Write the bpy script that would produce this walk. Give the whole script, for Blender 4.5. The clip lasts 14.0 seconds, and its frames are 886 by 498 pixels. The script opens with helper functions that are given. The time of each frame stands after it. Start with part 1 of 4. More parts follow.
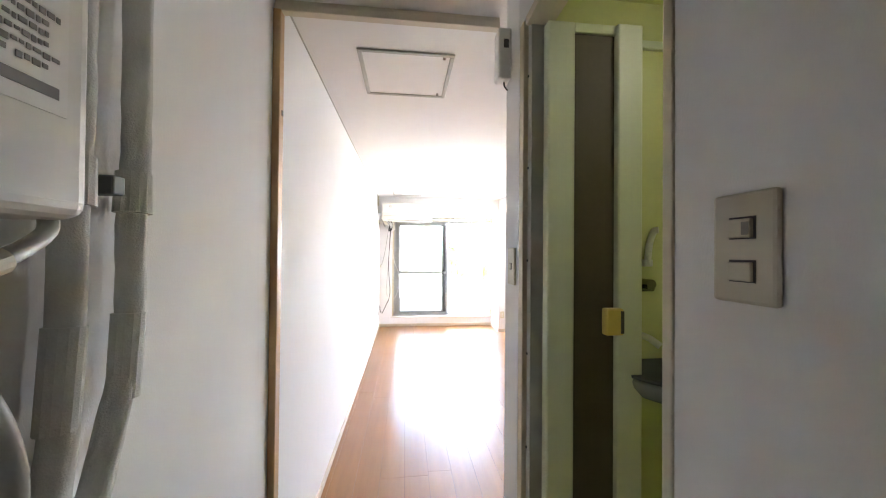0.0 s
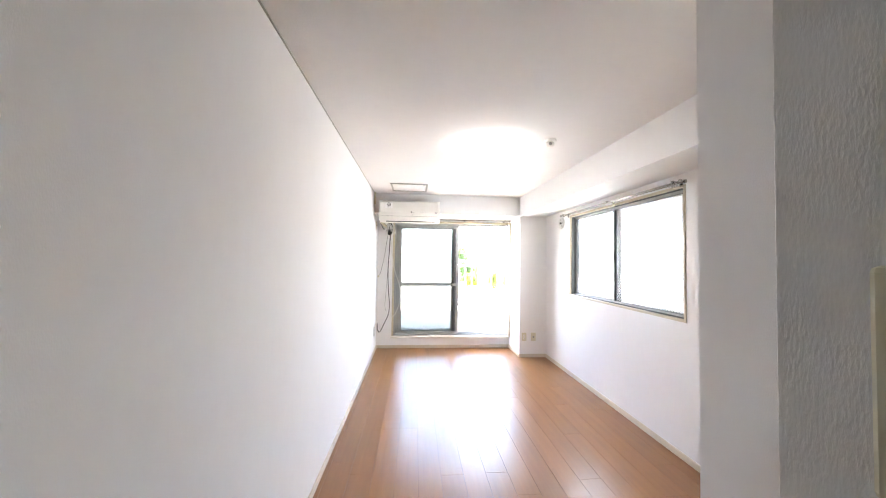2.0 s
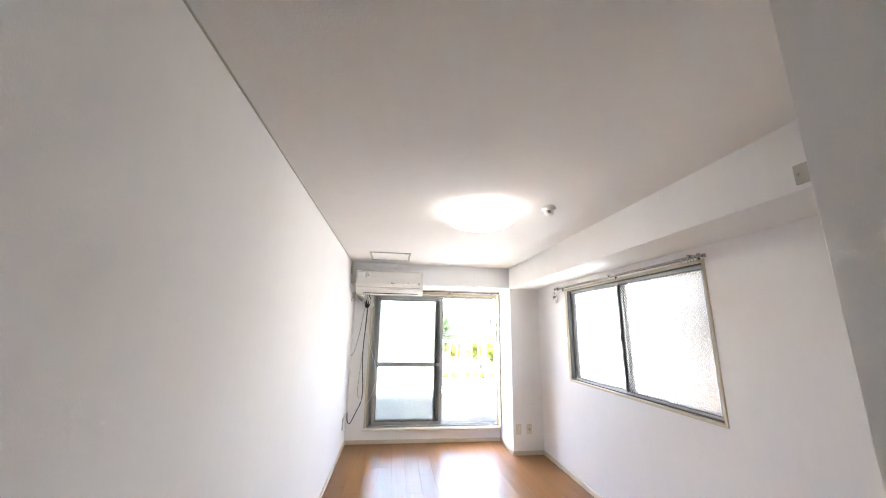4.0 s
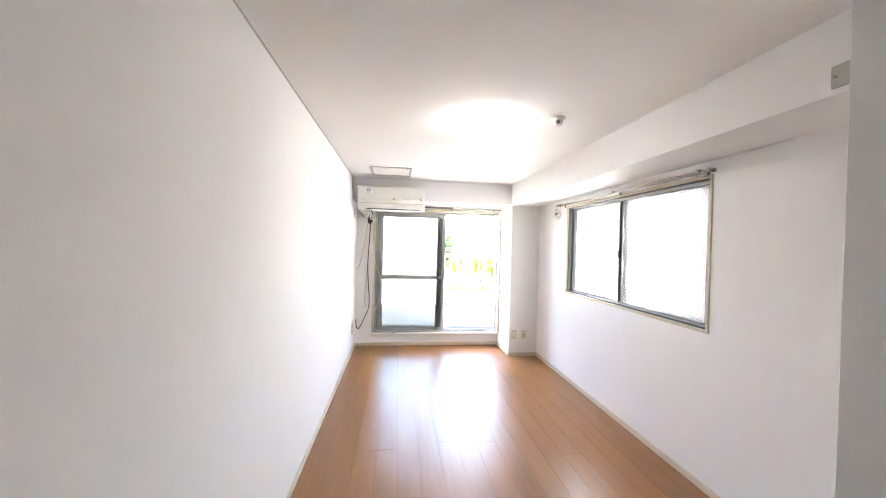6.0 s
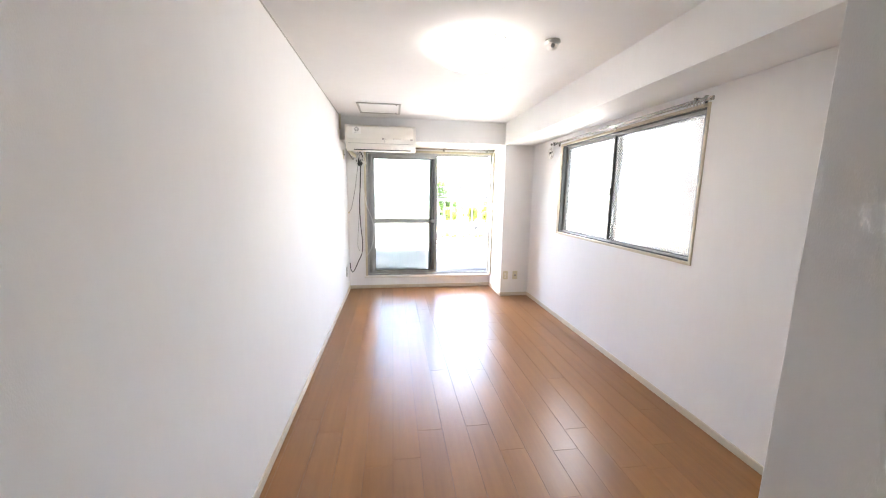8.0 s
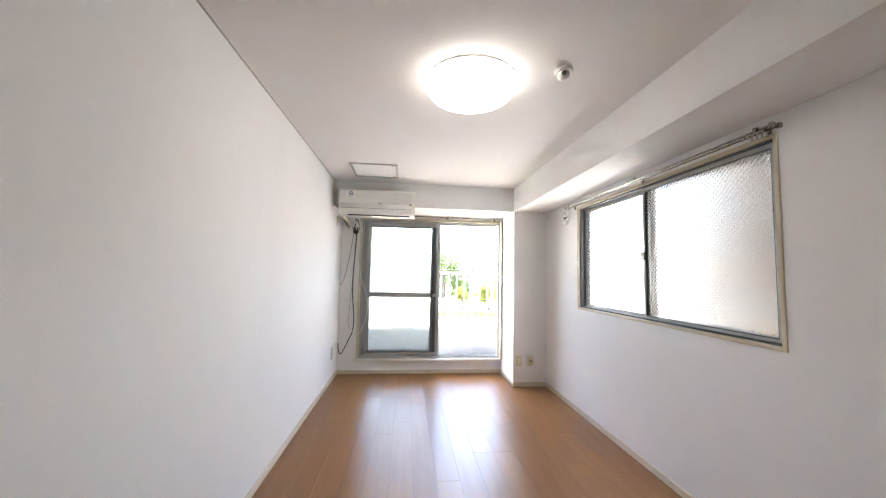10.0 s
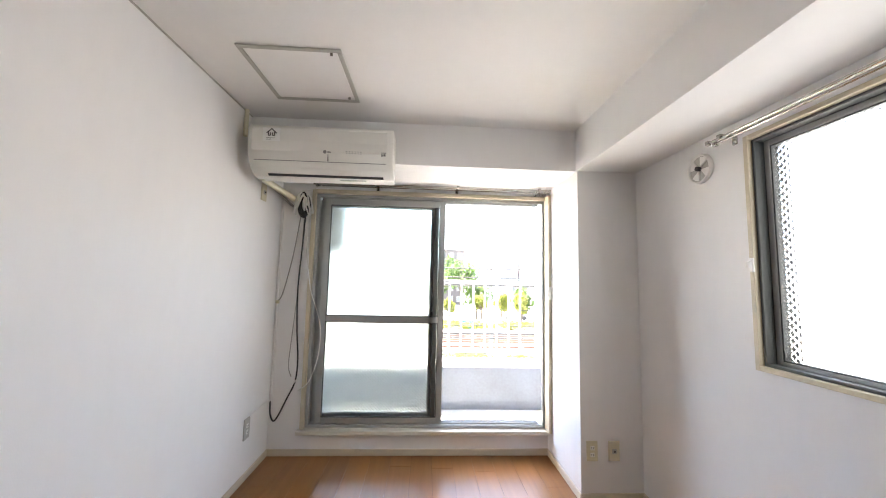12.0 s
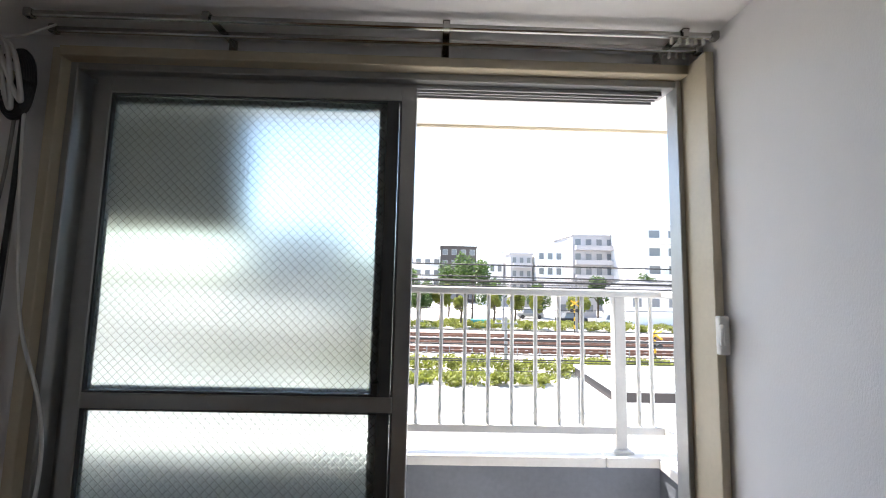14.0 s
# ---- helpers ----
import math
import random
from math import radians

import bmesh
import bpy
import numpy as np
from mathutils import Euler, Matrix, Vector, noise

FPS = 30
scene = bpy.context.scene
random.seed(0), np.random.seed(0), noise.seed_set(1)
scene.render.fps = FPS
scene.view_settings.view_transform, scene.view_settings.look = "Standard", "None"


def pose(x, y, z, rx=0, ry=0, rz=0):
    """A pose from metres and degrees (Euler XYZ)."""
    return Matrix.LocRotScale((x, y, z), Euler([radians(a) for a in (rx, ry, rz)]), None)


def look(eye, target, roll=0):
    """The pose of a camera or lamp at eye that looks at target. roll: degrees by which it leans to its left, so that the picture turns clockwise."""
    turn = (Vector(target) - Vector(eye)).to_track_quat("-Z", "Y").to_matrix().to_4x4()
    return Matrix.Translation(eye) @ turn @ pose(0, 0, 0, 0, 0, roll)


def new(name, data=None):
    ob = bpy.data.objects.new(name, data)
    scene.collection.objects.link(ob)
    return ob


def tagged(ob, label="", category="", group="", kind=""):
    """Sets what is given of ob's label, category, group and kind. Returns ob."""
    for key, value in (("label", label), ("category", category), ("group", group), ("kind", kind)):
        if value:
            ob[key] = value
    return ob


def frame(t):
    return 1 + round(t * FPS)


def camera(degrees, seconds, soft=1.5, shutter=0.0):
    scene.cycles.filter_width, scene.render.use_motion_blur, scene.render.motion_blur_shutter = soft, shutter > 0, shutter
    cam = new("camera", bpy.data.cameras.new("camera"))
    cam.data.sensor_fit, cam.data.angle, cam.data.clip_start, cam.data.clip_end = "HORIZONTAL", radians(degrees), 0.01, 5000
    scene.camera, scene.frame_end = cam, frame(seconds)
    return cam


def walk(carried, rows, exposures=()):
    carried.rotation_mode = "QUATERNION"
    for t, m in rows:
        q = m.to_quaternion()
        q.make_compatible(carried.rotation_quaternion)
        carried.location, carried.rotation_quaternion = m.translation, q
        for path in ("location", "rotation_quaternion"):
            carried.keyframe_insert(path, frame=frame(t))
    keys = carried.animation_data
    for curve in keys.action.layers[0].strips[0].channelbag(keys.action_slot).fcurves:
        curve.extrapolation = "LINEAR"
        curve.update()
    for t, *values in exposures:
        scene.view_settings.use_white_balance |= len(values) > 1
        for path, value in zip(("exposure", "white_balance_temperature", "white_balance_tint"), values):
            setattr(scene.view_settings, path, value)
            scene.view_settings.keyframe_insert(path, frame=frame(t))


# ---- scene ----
cam = camera(103.8, 14.0, soft=1.1)
PATH = [
    (0, (0.072, 1.782, 1.407), (0.289, 3.77, 1.428), 0.5),
    (0.5, (0.134, 1.895, 1.451), (0.238, 3.891, 1.5), 0.8),
    (1, (0.119, 2.168, 1.43), (0.207, 4.165, 1.494), 0.9),
    (1.3, (0.126, 2.376, 1.444), (0.223, 4.373, 1.507), 1.0),
    (1.5, (0.149, 2.51, 1.435), (0.262, 4.506, 1.498), 1.1),
    (1.8, (0.177, 2.681, 1.437), (0.32, 4.675, 1.498), 0.9),
    (2, (0.185, 2.82, 1.426), (0.347, 4.812, 1.486), 0.8),
    (2.5, (0.186, 3.136, 1.441), (0.38, 5.126, 1.497), 0.9),
    (3, (0.188, 3.208, 1.435), (0.414, 5.191, 1.574), 0.9),
    (3.5, (0.191, 3.229, 1.482), (0.44, 5.185, 1.818), 0.7),
    (3.7, (0.195, 3.234, 1.525), (0.449, 5.167, 1.972), 0.9),
    (5.8, (0.18, 3.227, 1.539), (0.439, 5.2, 1.732), 1.8),
    (6, (0.203, 3.243, 1.51), (0.458, 5.227, 1.489), 1.4),
    (6.5, (0.235, 3.27, 1.389), (0.486, 5.197, 0.916), 1.0),
    (7, (0.288, 3.273, 1.338), (0.538, 5.142, 0.671), 0.9),
    (7.5, (0.267, 3.253, 1.357), (0.539, 5.147, 0.775), 1.0),
    (8, (0.244, 3.233, 1.432), (0.527, 5.188, 1.117), 0.8),
    (8.5, (0.23, 3.22, 1.472), (0.498, 5.201, 1.404), 0.8),
    (8.7, (0.239, 3.238, 1.443), (0.501, 5.221, 1.452), 0.7),
    (10.8, (0.539, 4.496, 1.301), (0.713, 6.483, 1.452), 1.1),
    (11, (0.542, 4.712, 1.306), (0.712, 6.699, 1.458), 0.8),
    (11.5, (0.658, 5.188, 1.325), (0.786, 7.177, 1.493), 1.2),
    (12, (0.743, 5.657, 1.334), (0.846, 7.646, 1.516), 1.3),
    (12.5, (0.796, 6.116, 1.347), (0.89, 8.105, 1.538), 1.3),
    (13, (0.881, 6.584, 1.349), (0.937, 8.575, 1.531), 1.2),
    (13.5, (0.913, 7.025, 1.367), (0.947, 9.017, 1.548), 1.3),
    (14, (0.98, 7.44, 1.389), (1.012, 9.433, 1.552), 1.3),
]
EXPOSURE = [(0.0, 6.37, 6670, 12), (1.0, 6.09, 6670, 12), (1.5, 5.94, 6620, 12), (2.0, 5.52, 6620, 12), (3.0, 5.12, 6670, 12), (3.7, 5.07, 6720, 12), (5.8, 5.39, 6720, 12), (6.5, 5.24, 6670, 12), (7.5, 5.39, 6720, 12), (8.5, 5.07, 6770, 12), (11.0, 4.49, 6870, 12), (12.0, 4.25, 6920, 12), (12.5, 4.0, 6970, 12), (13.0, 3.48, 6970, 12), (13.5, 2.9, 6770, 12), (14.0, 2.06, 6580, 12)]
walk(cam, [(t, look(eye, target, roll)) for t, eye, target, roll in PATH], EXPOSURE)

# ---- daylight ----
SUN_EL, SUN_AZ = 66.0, 36.0          # degrees; azimuth from straight ahead (+y) towards -x
world = bpy.data.worlds.new("sky")
scene.world = world
world.use_nodes = True
wn = world.node_tree.nodes
sky = wn.new("ShaderNodeTexSky")
sky.sky_type, sky.sun_disc = "NISHITA", False
sky.sun_elevation, sky.sun_rotation = radians(SUN_EL), radians(-SUN_AZ)
wn["Background"].inputs["Strength"].default_value = 0.15
world.node_tree.links.new(sky.outputs["Color"], wn["Background"].inputs["Color"])
sun = new("sun", bpy.data.lights.new("sun", "SUN"))
sun.data.energy, sun.data.angle, sun.data.color = 5.0, radians(0.5), (1.0, 0.95, 0.88)
sun.matrix_basis = look((0, 0, 0), (math.sin(radians(SUN_AZ)) * math.cos(radians(SUN_EL)), -math.cos(radians(SUN_AZ)) * math.cos(radians(SUN_EL)), -math.sin(radians(SUN_EL))))
skylight = new("window_skylight", bpy.data.lights.new("window_skylight", "AREA"))
skylight.data.shape, skylight.data.size, skylight.data.size_y, skylight.data.energy = "RECTANGLE", 0.82, 0.88, 0.8
skylight.data.color = (0.93, 0.97, 1.0)
skylight.matrix_basis = look((2.285, 6.6, 1.5), (0.0, 6.6, 1.5))


scene.cycles.caustics_reflective = scene.cycles.caustics_refractive = False


# ---- materials ----
def mat(name, color, rough=0.5, metal=0.0, vary=0.08, scale=6.0, bump=0.0, bscale=200.0, stretch=(1, 1, 1), spec=0.5, coat=0.0, piece=0.0):
    m = bpy.data.materials.new(name)
    m.use_nodes = True
    n, l = m.node_tree.nodes, m.node_tree.links
    p = n["Principled BSDF"]
    p.inputs["Roughness"].default_value, p.inputs["Metallic"].default_value = rough, metal
    p.inputs["Specular IOR Level"].default_value = spec
    p.inputs["Coat Weight"].default_value = coat
    geo = n.new("ShaderNodeNewGeometry")
    mp = n.new("ShaderNodeMapping")
    mp.inputs["Scale"].default_value = stretch
    l.new(geo.outputs["Position"], mp.inputs["Vector"])
    t1, t2 = n.new("ShaderNodeTexNoise"), n.new("ShaderNodeTexNoise")
    t1.inputs["Scale"].default_value, t2.inputs["Scale"].default_value = scale, scale * 14
    t1.inputs["Detail"].default_value = 4
    for t in (t1, t2):
        l.new(mp.outputs["Vector"], t.inputs["Vector"])
    mix = n.new("ShaderNodeMath")
    mix.operation = "MULTIPLY_ADD"
    l.new(t2.outputs["Fac"], mix.inputs[0])
    mix.inputs[1].default_value = 0.4
    l.new(t1.outputs["Fac"], mix.inputs[2])
    last = mix.outputs[0]
    if piece:
        info = n.new("ShaderNodeObjectInfo")
        add = n.new("ShaderNodeMath")
        add.operation = "MULTIPLY_ADD"
        l.new(info.outputs["Random"], add.inputs[0])
        add.inputs[1].default_value = piece
        l.new(last, add.inputs[2])
        last = add.outputs[0]
    rng = n.new("ShaderNodeMapRange")
    rng.inputs["From Min"].default_value, rng.inputs["From Max"].default_value = 0.35, 1.05 + piece
    rng.inputs["To Min"].default_value, rng.inputs["To Max"].default_value = 1 - vary, 1 + vary
    l.new(last, rng.inputs["Value"])
    tint = n.new("ShaderNodeVectorMath")
    tint.operation = "SCALE"
    tint.inputs[0].default_value = color
    l.new(rng.outputs["Result"], tint.inputs["Scale"])
    l.new(tint.outputs["Vector"], p.inputs["Base Color"])
    if bump:
        t3, b = n.new("ShaderNodeTexNoise"), n.new("ShaderNodeBump")
        t3.inputs["Scale"].default_value = bscale
        t3.inputs["Detail"].default_value = 3
        l.new(mp.outputs["Vector"], t3.inputs["Vector"])
        b.inputs["Strength"].default_value, b.inputs["Distance"].default_value = bump, 0.003
        l.new(t3.outputs["Fac"], b.inputs["Height"])
        l.new(b.outputs["Normal"], p.inputs["Normal"])
    return m


def wood_floor():
    m = mat("floor_laminate", (0.27, 0.120, 0.036), 0.32, vary=0.24, scale=1.6, stretch=(16, 1.0, 1), piece=0.35, spec=0.5)
    return m


def glass(name, rough, tint=(1, 1, 1), cell=0.0, relief=0.22):
    m = bpy.data.materials.new(name)
    m.use_nodes = True
    n, l = m.node_tree.nodes, m.node_tree.links
    p = n["Principled BSDF"]
    p.inputs["Base Color"].default_value = (*tint, 1)
    p.inputs["Transmission Weight"].default_value, p.inputs["Roughness"].default_value, p.inputs["IOR"].default_value = 1.0, rough, 1.3
    if cell:
        # diamond relief: two crossed families of ridges
        geo, sep = n.new("ShaderNodeNewGeometry"), n.new("ShaderNodeSeparateXYZ")
        l.new(geo.outputs["Position"], sep.inputs[0])
        total = None
        for sign in (1, -1):
            along = n.new("ShaderNodeMath")
            along.operation = "ADD"
            l.new(sep.outputs["X"], along.inputs[0])
            l.new(sep.outputs["Y"], along.inputs[1])
            s = n.new("ShaderNodeMath")
            s.operation = "MULTIPLY_ADD"
            l.new(sep.outputs["Z"], s.inputs[0])
            s.inputs[1].default_value = sign * 1.0
            l.new(along.outputs[0], s.inputs[2])
            k = n.new("ShaderNodeMath")
            k.operation = "MULTIPLY"
            l.new(s.outputs[0], k.inputs[0])
            k.inputs[1].default_value = math.pi / cell
            c = n.new("ShaderNodeMath")
            c.operation = "SINE"
            l.new(k.outputs[0], c.inputs[0])
            a = n.new("ShaderNodeMath")
            a.operation = "ABSOLUTE"
            l.new(c.outputs[0], a.inputs[0])
            if total is None:
                total = a
            else:
                mn = n.new("ShaderNodeMath")
                mn.operation = "MINIMUM"
                l.new(total.outputs[0], mn.inputs[0])
                l.new(a.outputs[0], mn.inputs[1])
                total = mn
        b = n.new("ShaderNodeBump")
        b.inputs["Strength"].default_value, b.inputs["Distance"].default_value = relief, 0.004
        l.new(total.outputs[0], b.inputs["Height"])
        l.new(b.outputs["Normal"], p.inputs["Normal"])
    return m


def leaf(name, color):
    """Thin leaves: half of the light goes through."""
    m = mat(name, color, 0.55, vary=0.5, scale=1.5)
    n, l = m.node_tree.nodes, m.node_tree.links
    p = n["Principled BSDF"]
    through_leaf, both = n.new("ShaderNodeBsdfTranslucent"), n.new("ShaderNodeMixShader")
    l.new(p.inputs["Base Color"].links[0].from_socket, through_leaf.inputs["Color"])
    both.inputs["Fac"].default_value = 0.5
    l.new(p.outputs["BSDF"], both.inputs[1])
    l.new(through_leaf.outputs["BSDF"], both.inputs[2])
    l.new(both.outputs["Shader"], n["Material Output"].inputs["Surface"])
    return m


def glow(name, color, strength):
    m = bpy.data.materials.new(name)
    m.use_nodes = True
    p = m.node_tree.nodes["Principled BSDF"]
    p.inputs["Base Color"].default_value = (0.9, 0.9, 0.9, 1)
    p.inputs["Emission Color"].default_value = (*color, 1)
    p.inputs["Emission Strength"].default_value = strength
    return m


WALLPAPER = mat("white_wallpaper", (0.80, 0.79, 0.785), 0.75, vary=0.03, scale=1.5, bump=0.17, bscale=430, stretch=(1, 1, 0.35))
CEILPAPER = mat("ceiling_paper", (0.80, 0.785, 0.77), 0.85, vary=0.03, scale=1.2, bump=0.25, bscale=120)
OAK = wood_floor()
SUBFLOOR = mat("subfloor", (0.10, 0.05, 0.025), 0.7)
BASEBOARD = mat("cream_baseboard", (0.60, 0.53, 0.42), 0.45, vary=0.08)
CREAMWOOD = mat("cream_painted_trim", (0.56, 0.49, 0.36), 0.4, vary=0.1)
BROWNWOOD = mat("brown_wood", (0.46, 0.27, 0.12), 0.4, vary=0.25, scale=9, stretch=(4, 4, 0.4))
ALU = mat("anodised_aluminium", (0.36, 0.365, 0.36), 0.36, 0.4, vary=0.08)
# dark gasket rubber and fittings; also aluminium with recess shade in its colour
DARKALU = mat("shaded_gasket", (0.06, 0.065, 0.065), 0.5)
CHROME = mat("polished_steel", (0.36, 0.35, 0.33), 0.2, 1.0, vary=0.1)
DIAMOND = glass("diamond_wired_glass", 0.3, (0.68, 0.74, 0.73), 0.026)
HONEY = glass("honeycomb_glass", 0.12, (0.95, 0.95, 0.93), 0.03, 0.6)
WIRE = mat("dull_wire", (0.22, 0.22, 0.21), 0.5, 0.6)
WHITEPL = mat("white_plastic", (0.78, 0.77, 0.74), 0.35, vary=0.03)
ACWHITE = mat("warm_white_plastic", (0.76, 0.74, 0.69), 0.4, vary=0.03)
IVORY = mat("ivory_plastic", (0.62, 0.57, 0.42), 0.4, vary=0.05)
GREYPL = mat("grey_plastic", (0.42, 0.41, 0.37), 0.45, vary=0.06)
BLACK = mat("black_rubber", (0.02, 0.02, 0.02), 0.55)
INK = mat("ink", (0.06, 0.055, 0.055), 0.6)
GREYINK = mat("grey_print", (0.22, 0.21, 0.2), 0.6)
HANDLE = mat("yellowed_plastic", (0.66, 0.50, 0.13), 0.4, vary=0.06)
BEIGEPL = mat("beige_switch_plastic", (0.50, 0.46, 0.37), 0.4, vary=0.05)
SILLWHITE = mat("white_painted_sill", (0.72, 0.69, 0.63), 0.4, vary=0.05)
REDINK = mat("red_print", (0.45, 0.05, 0.05), 0.6)
PAPER = mat("white_sticker", (0.82, 0.81, 0.79), 0.5, vary=0.03)
WRAP = mat("grey_pipe_wrap", (0.55, 0.54, 0.52), 0.85, vary=0.12, scale=12, bump=0.3, bscale=300)
WHITECORD = mat("white_cord", (0.7, 0.69, 0.66), 0.5)
GREYCORD = mat("grey_cord", (0.3, 0.29, 0.27), 0.5)
BATHWALL = mat("yellow_green_bath_panel", (0.62, 0.63, 0.30), 0.35, vary=0.05)
DOORWHITE = mat("pale_door_stile", (0.66, 0.68, 0.52), 0.4, vary=0.05)
SMOKED = mat("smoked_brown_panel", (0.075, 0.06, 0.03), 0.55, vary=0.15)
CERAMIC = mat("grey_green_ceramic", (0.30, 0.32, 0.27), 0.2)
MIRROR = mat("mirror", (0.38, 0.40, 0.36), 0.04, 1.0, vary=0.01)
LAMPGLOW = glow("lit_lamp_cover", (1.0, 0.97, 0.94), 0.40)
BATHGLOW = glow("lit_bath_lamp", (1.0, 0.98, 0.85), 0.3)
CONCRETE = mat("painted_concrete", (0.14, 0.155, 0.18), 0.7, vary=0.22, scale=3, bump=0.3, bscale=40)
BALFLOOR = mat("balcony_coating", (0.60, 0.59, 0.58), 0.5, vary=0.15, scale=2)
STUCCO = mat("white_stucco", (0.72, 0.70, 0.66), 0.8, vary=0.08, bump=0.4, bscale=60)
GREYPANEL = mat("grey_panel", (0.16, 0.16, 0.15), 0.6, vary=0.15)
RAILPAINT = mat("grey_white_rail_paint", (0.55, 0.54, 0.51), 0.4, vary=0.1)
TANWALL = mat("tan_siding", (0.36, 0.31, 0.255), 0.8, vary=0.15, scale=2)
ASPHALT = mat("pale_paving", (0.36, 0.35, 0.34), 0.9, vary=0.35, scale=0.6)
GROUND = mat("earth_and_paving", (0.42, 0.40, 0.37), 0.95, vary=0.3, scale=0.15)
BALLAST = mat("rusty_ballast", (0.32, 0.27, 0.23), 0.95, vary=0.4, scale=3)
RUST = mat("rusty_rail_steel", (0.17, 0.09, 0.06), 0.6, 0.4)
LEAF = leaf("leaf_green", (0.07, 0.12, 0.025))
LEAFY = leaf("sunny_leaf_green", (0.20, 0.22, 0.033))
BARK = mat("bark", (0.10, 0.075, 0.05), 0.9, vary=0.3)
GREYWALL = mat("grey_tiled_facade", (0.42, 0.40, 0.40), 0.8, vary=0.1, scale=0.5)
WHITEWALL = mat("white_facade", (0.75, 0.74, 0.72), 0.8, vary=0.08, scale=0.5)
DARKWALL = mat("dark_brown_facade", (0.07, 0.06, 0.055), 0.8, vary=0.1, scale=0.5)
PANE = mat("dark_window_glass", (0.16, 0.17, 0.18), 0.1)
ROOFM = mat("grey_roof_sheet", (0.20, 0.20, 0.21), 0.6, vary=0.1)
CABLE = mat("black_cable", (0.015, 0.015, 0.015), 0.6)
POLE = mat("grey_concrete_pole", (0.25, 0.25, 0.24), 0.85, vary=0.1)
YELLOW = mat("warning_yellow", (0.65, 0.38, 0.02), 0.5)
TEAL = mat("teal_sheet", (0.05, 0.35, 0.38), 0.6)


# ---- builders ----
def bx(bm, x0, x1, y0, y1, z0, z1, bev=0.0, seg=2):
    vs = [bm.verts.new((x, y, z)) for x in (x0, x1) for y in (y0, y1) for z in (z0, z1)]
    fs = [bm.faces.new([vs[i] for i in q]) for q in ((0, 1, 3, 2), (4, 6, 7, 5), (0, 4, 5, 1), (2, 3, 7, 6), (0, 2, 6, 4), (1, 5, 7, 3))]
    if bev:
        bmesh.ops.bevel(bm, geom=list({e for f in fs for e in f.edges}), offset=bev, segments=seg, affect="EDGES", profile=0.5)
    return bm


def cyl(bm, p, q, r0, r1=None, n=16):
    p, q = Vector(p), Vector(q)
    d = q - p
    m = Matrix.Translation((p + q) / 2) @ d.to_track_quat("Z", "Y").to_matrix().to_4x4()
    bmesh.ops.create_cone(bm, cap_ends=True, segments=n, radius1=r0, radius2=r0 if r1 is None else r1, depth=d.length, matrix=m)
    return bm


def tube(bm, pts, r, n=8, sub=6):
    """A bent tube along a smooth line through pts."""
    P = [Vector(p) for p in pts]
    line = []
    for i in range(len(P) - 1):
        a, b, c, d = P[max(i - 1, 0)], P[i], P[i + 1], P[min(i + 2, len(P) - 1)]
        for k in range(sub):
            t = k / sub
            line.append(0.5 * (2 * b + (c - a) * t + (2 * a - 5 * b + 4 * c - d) * t * t + (3 * b - a - 3 * c + d) * t ** 3))
    line.append(P[-1])
    rings = []
    side = None
    for i, p in enumerate(line):
        d = (line[min(i + 1, len(line) - 1)] - line[max(i - 1, 0)]).normalized()
        if side is None:
            side = d.orthogonal().normalized()
        side = (side - d * side.dot(d)).normalized()
        up = d.cross(side)
        rings.append([bm.verts.new(p + r * (math.cos(2 * math.pi * k / n) * side + math.sin(2 * math.pi * k / n) * up)) for k in range(n)])
    for A, B in zip(rings, rings[1:]):
        for k in range(n):
            bm.faces.new((A[k], A[(k + 1) % n], B[(k + 1) % n], B[k])).smooth = True
    bm.faces.new(rings[0][::-1])
    bm.faces.new(rings[-1])
    return bm


def link(name, bm, material):
    me = bpy.data.meshes.new(name)
    bmesh.ops.recalc_face_normals(bm, faces=bm.faces)
    bm.to_mesh(me)
    bm.free()
    me.materials.append(material)
    return new(name, me)


def part(name, bm, material, parent, label=""):
    ob = link(name, bm, material)
    ob.parent = parent
    base = parent
    m = Matrix.Identity(4)
    while base is not None:
        if base.type == "EMPTY":
            m = Matrix.Translation(base.location)
        base = base.parent
    ob.matrix_parent_inverse = m.inverted() if parent.type == "EMPTY" else Matrix.Identity(4)
    if label:
        ob["label"] = label
    return ob


def thing(name, base, label, category, group="", kind=""):
    ob = new(name)
    ob.location = base
    ob.empty_display_size = 0.1
    return tagged(ob, label, category, group, kind)


def setting(name, bm, material, label, category):
    return tagged(link(name, bm, material), label, category, kind="structure")


def B(*a, **k):
    return bx(bmesh.new(), *a, **k)


# ---- the room shell ----
XL, XR, YE, ZC = -0.404, 2.147, 8.45, 2.37
XH, XB = -0.43, 0.447                  # walls of the entrance passage
COLX, COLY, BEAMZ = 1.745, 7.875, 2.085
sub = B(-0.6, 2.3, 0.4, YE, -0.2, -0.004)
floor = setting("floor", sub, SUBFLOOR, "orange-brown wood laminate floor with long planks", "floor")

ceil = B(-0.6, 2.3, 0.4, 8.54, ZC, ZC + 0.15)
setting("ceiling", ceil, CEILPAPER, "off-white papered flat ceiling", "ceiling")
setting("wall_west", B(XL - 0.15, XL, 3.185, 8.54, 0, ZC), WALLPAPER, "white textured wallpaper on a long wall", "wall")
setting("wall_hall_west", B(XH - 0.12, XH, 0.5, 3.185, 0, ZC), WALLPAPER, "white ribbed wallpaper in the entrance passage", "wall")
bm = bmesh.new()
bx(bm, XB, 0.53, 0.5, 2.23, 0, ZC)
bx(bm, XB, 0.53, 2.23, 2.905, 2.16, ZC)
setting("wall_hall_east", bm, WALLPAPER, "white ribbed wallpaper wall around the bathroom doorway", "wall")
bm = bmesh.new()
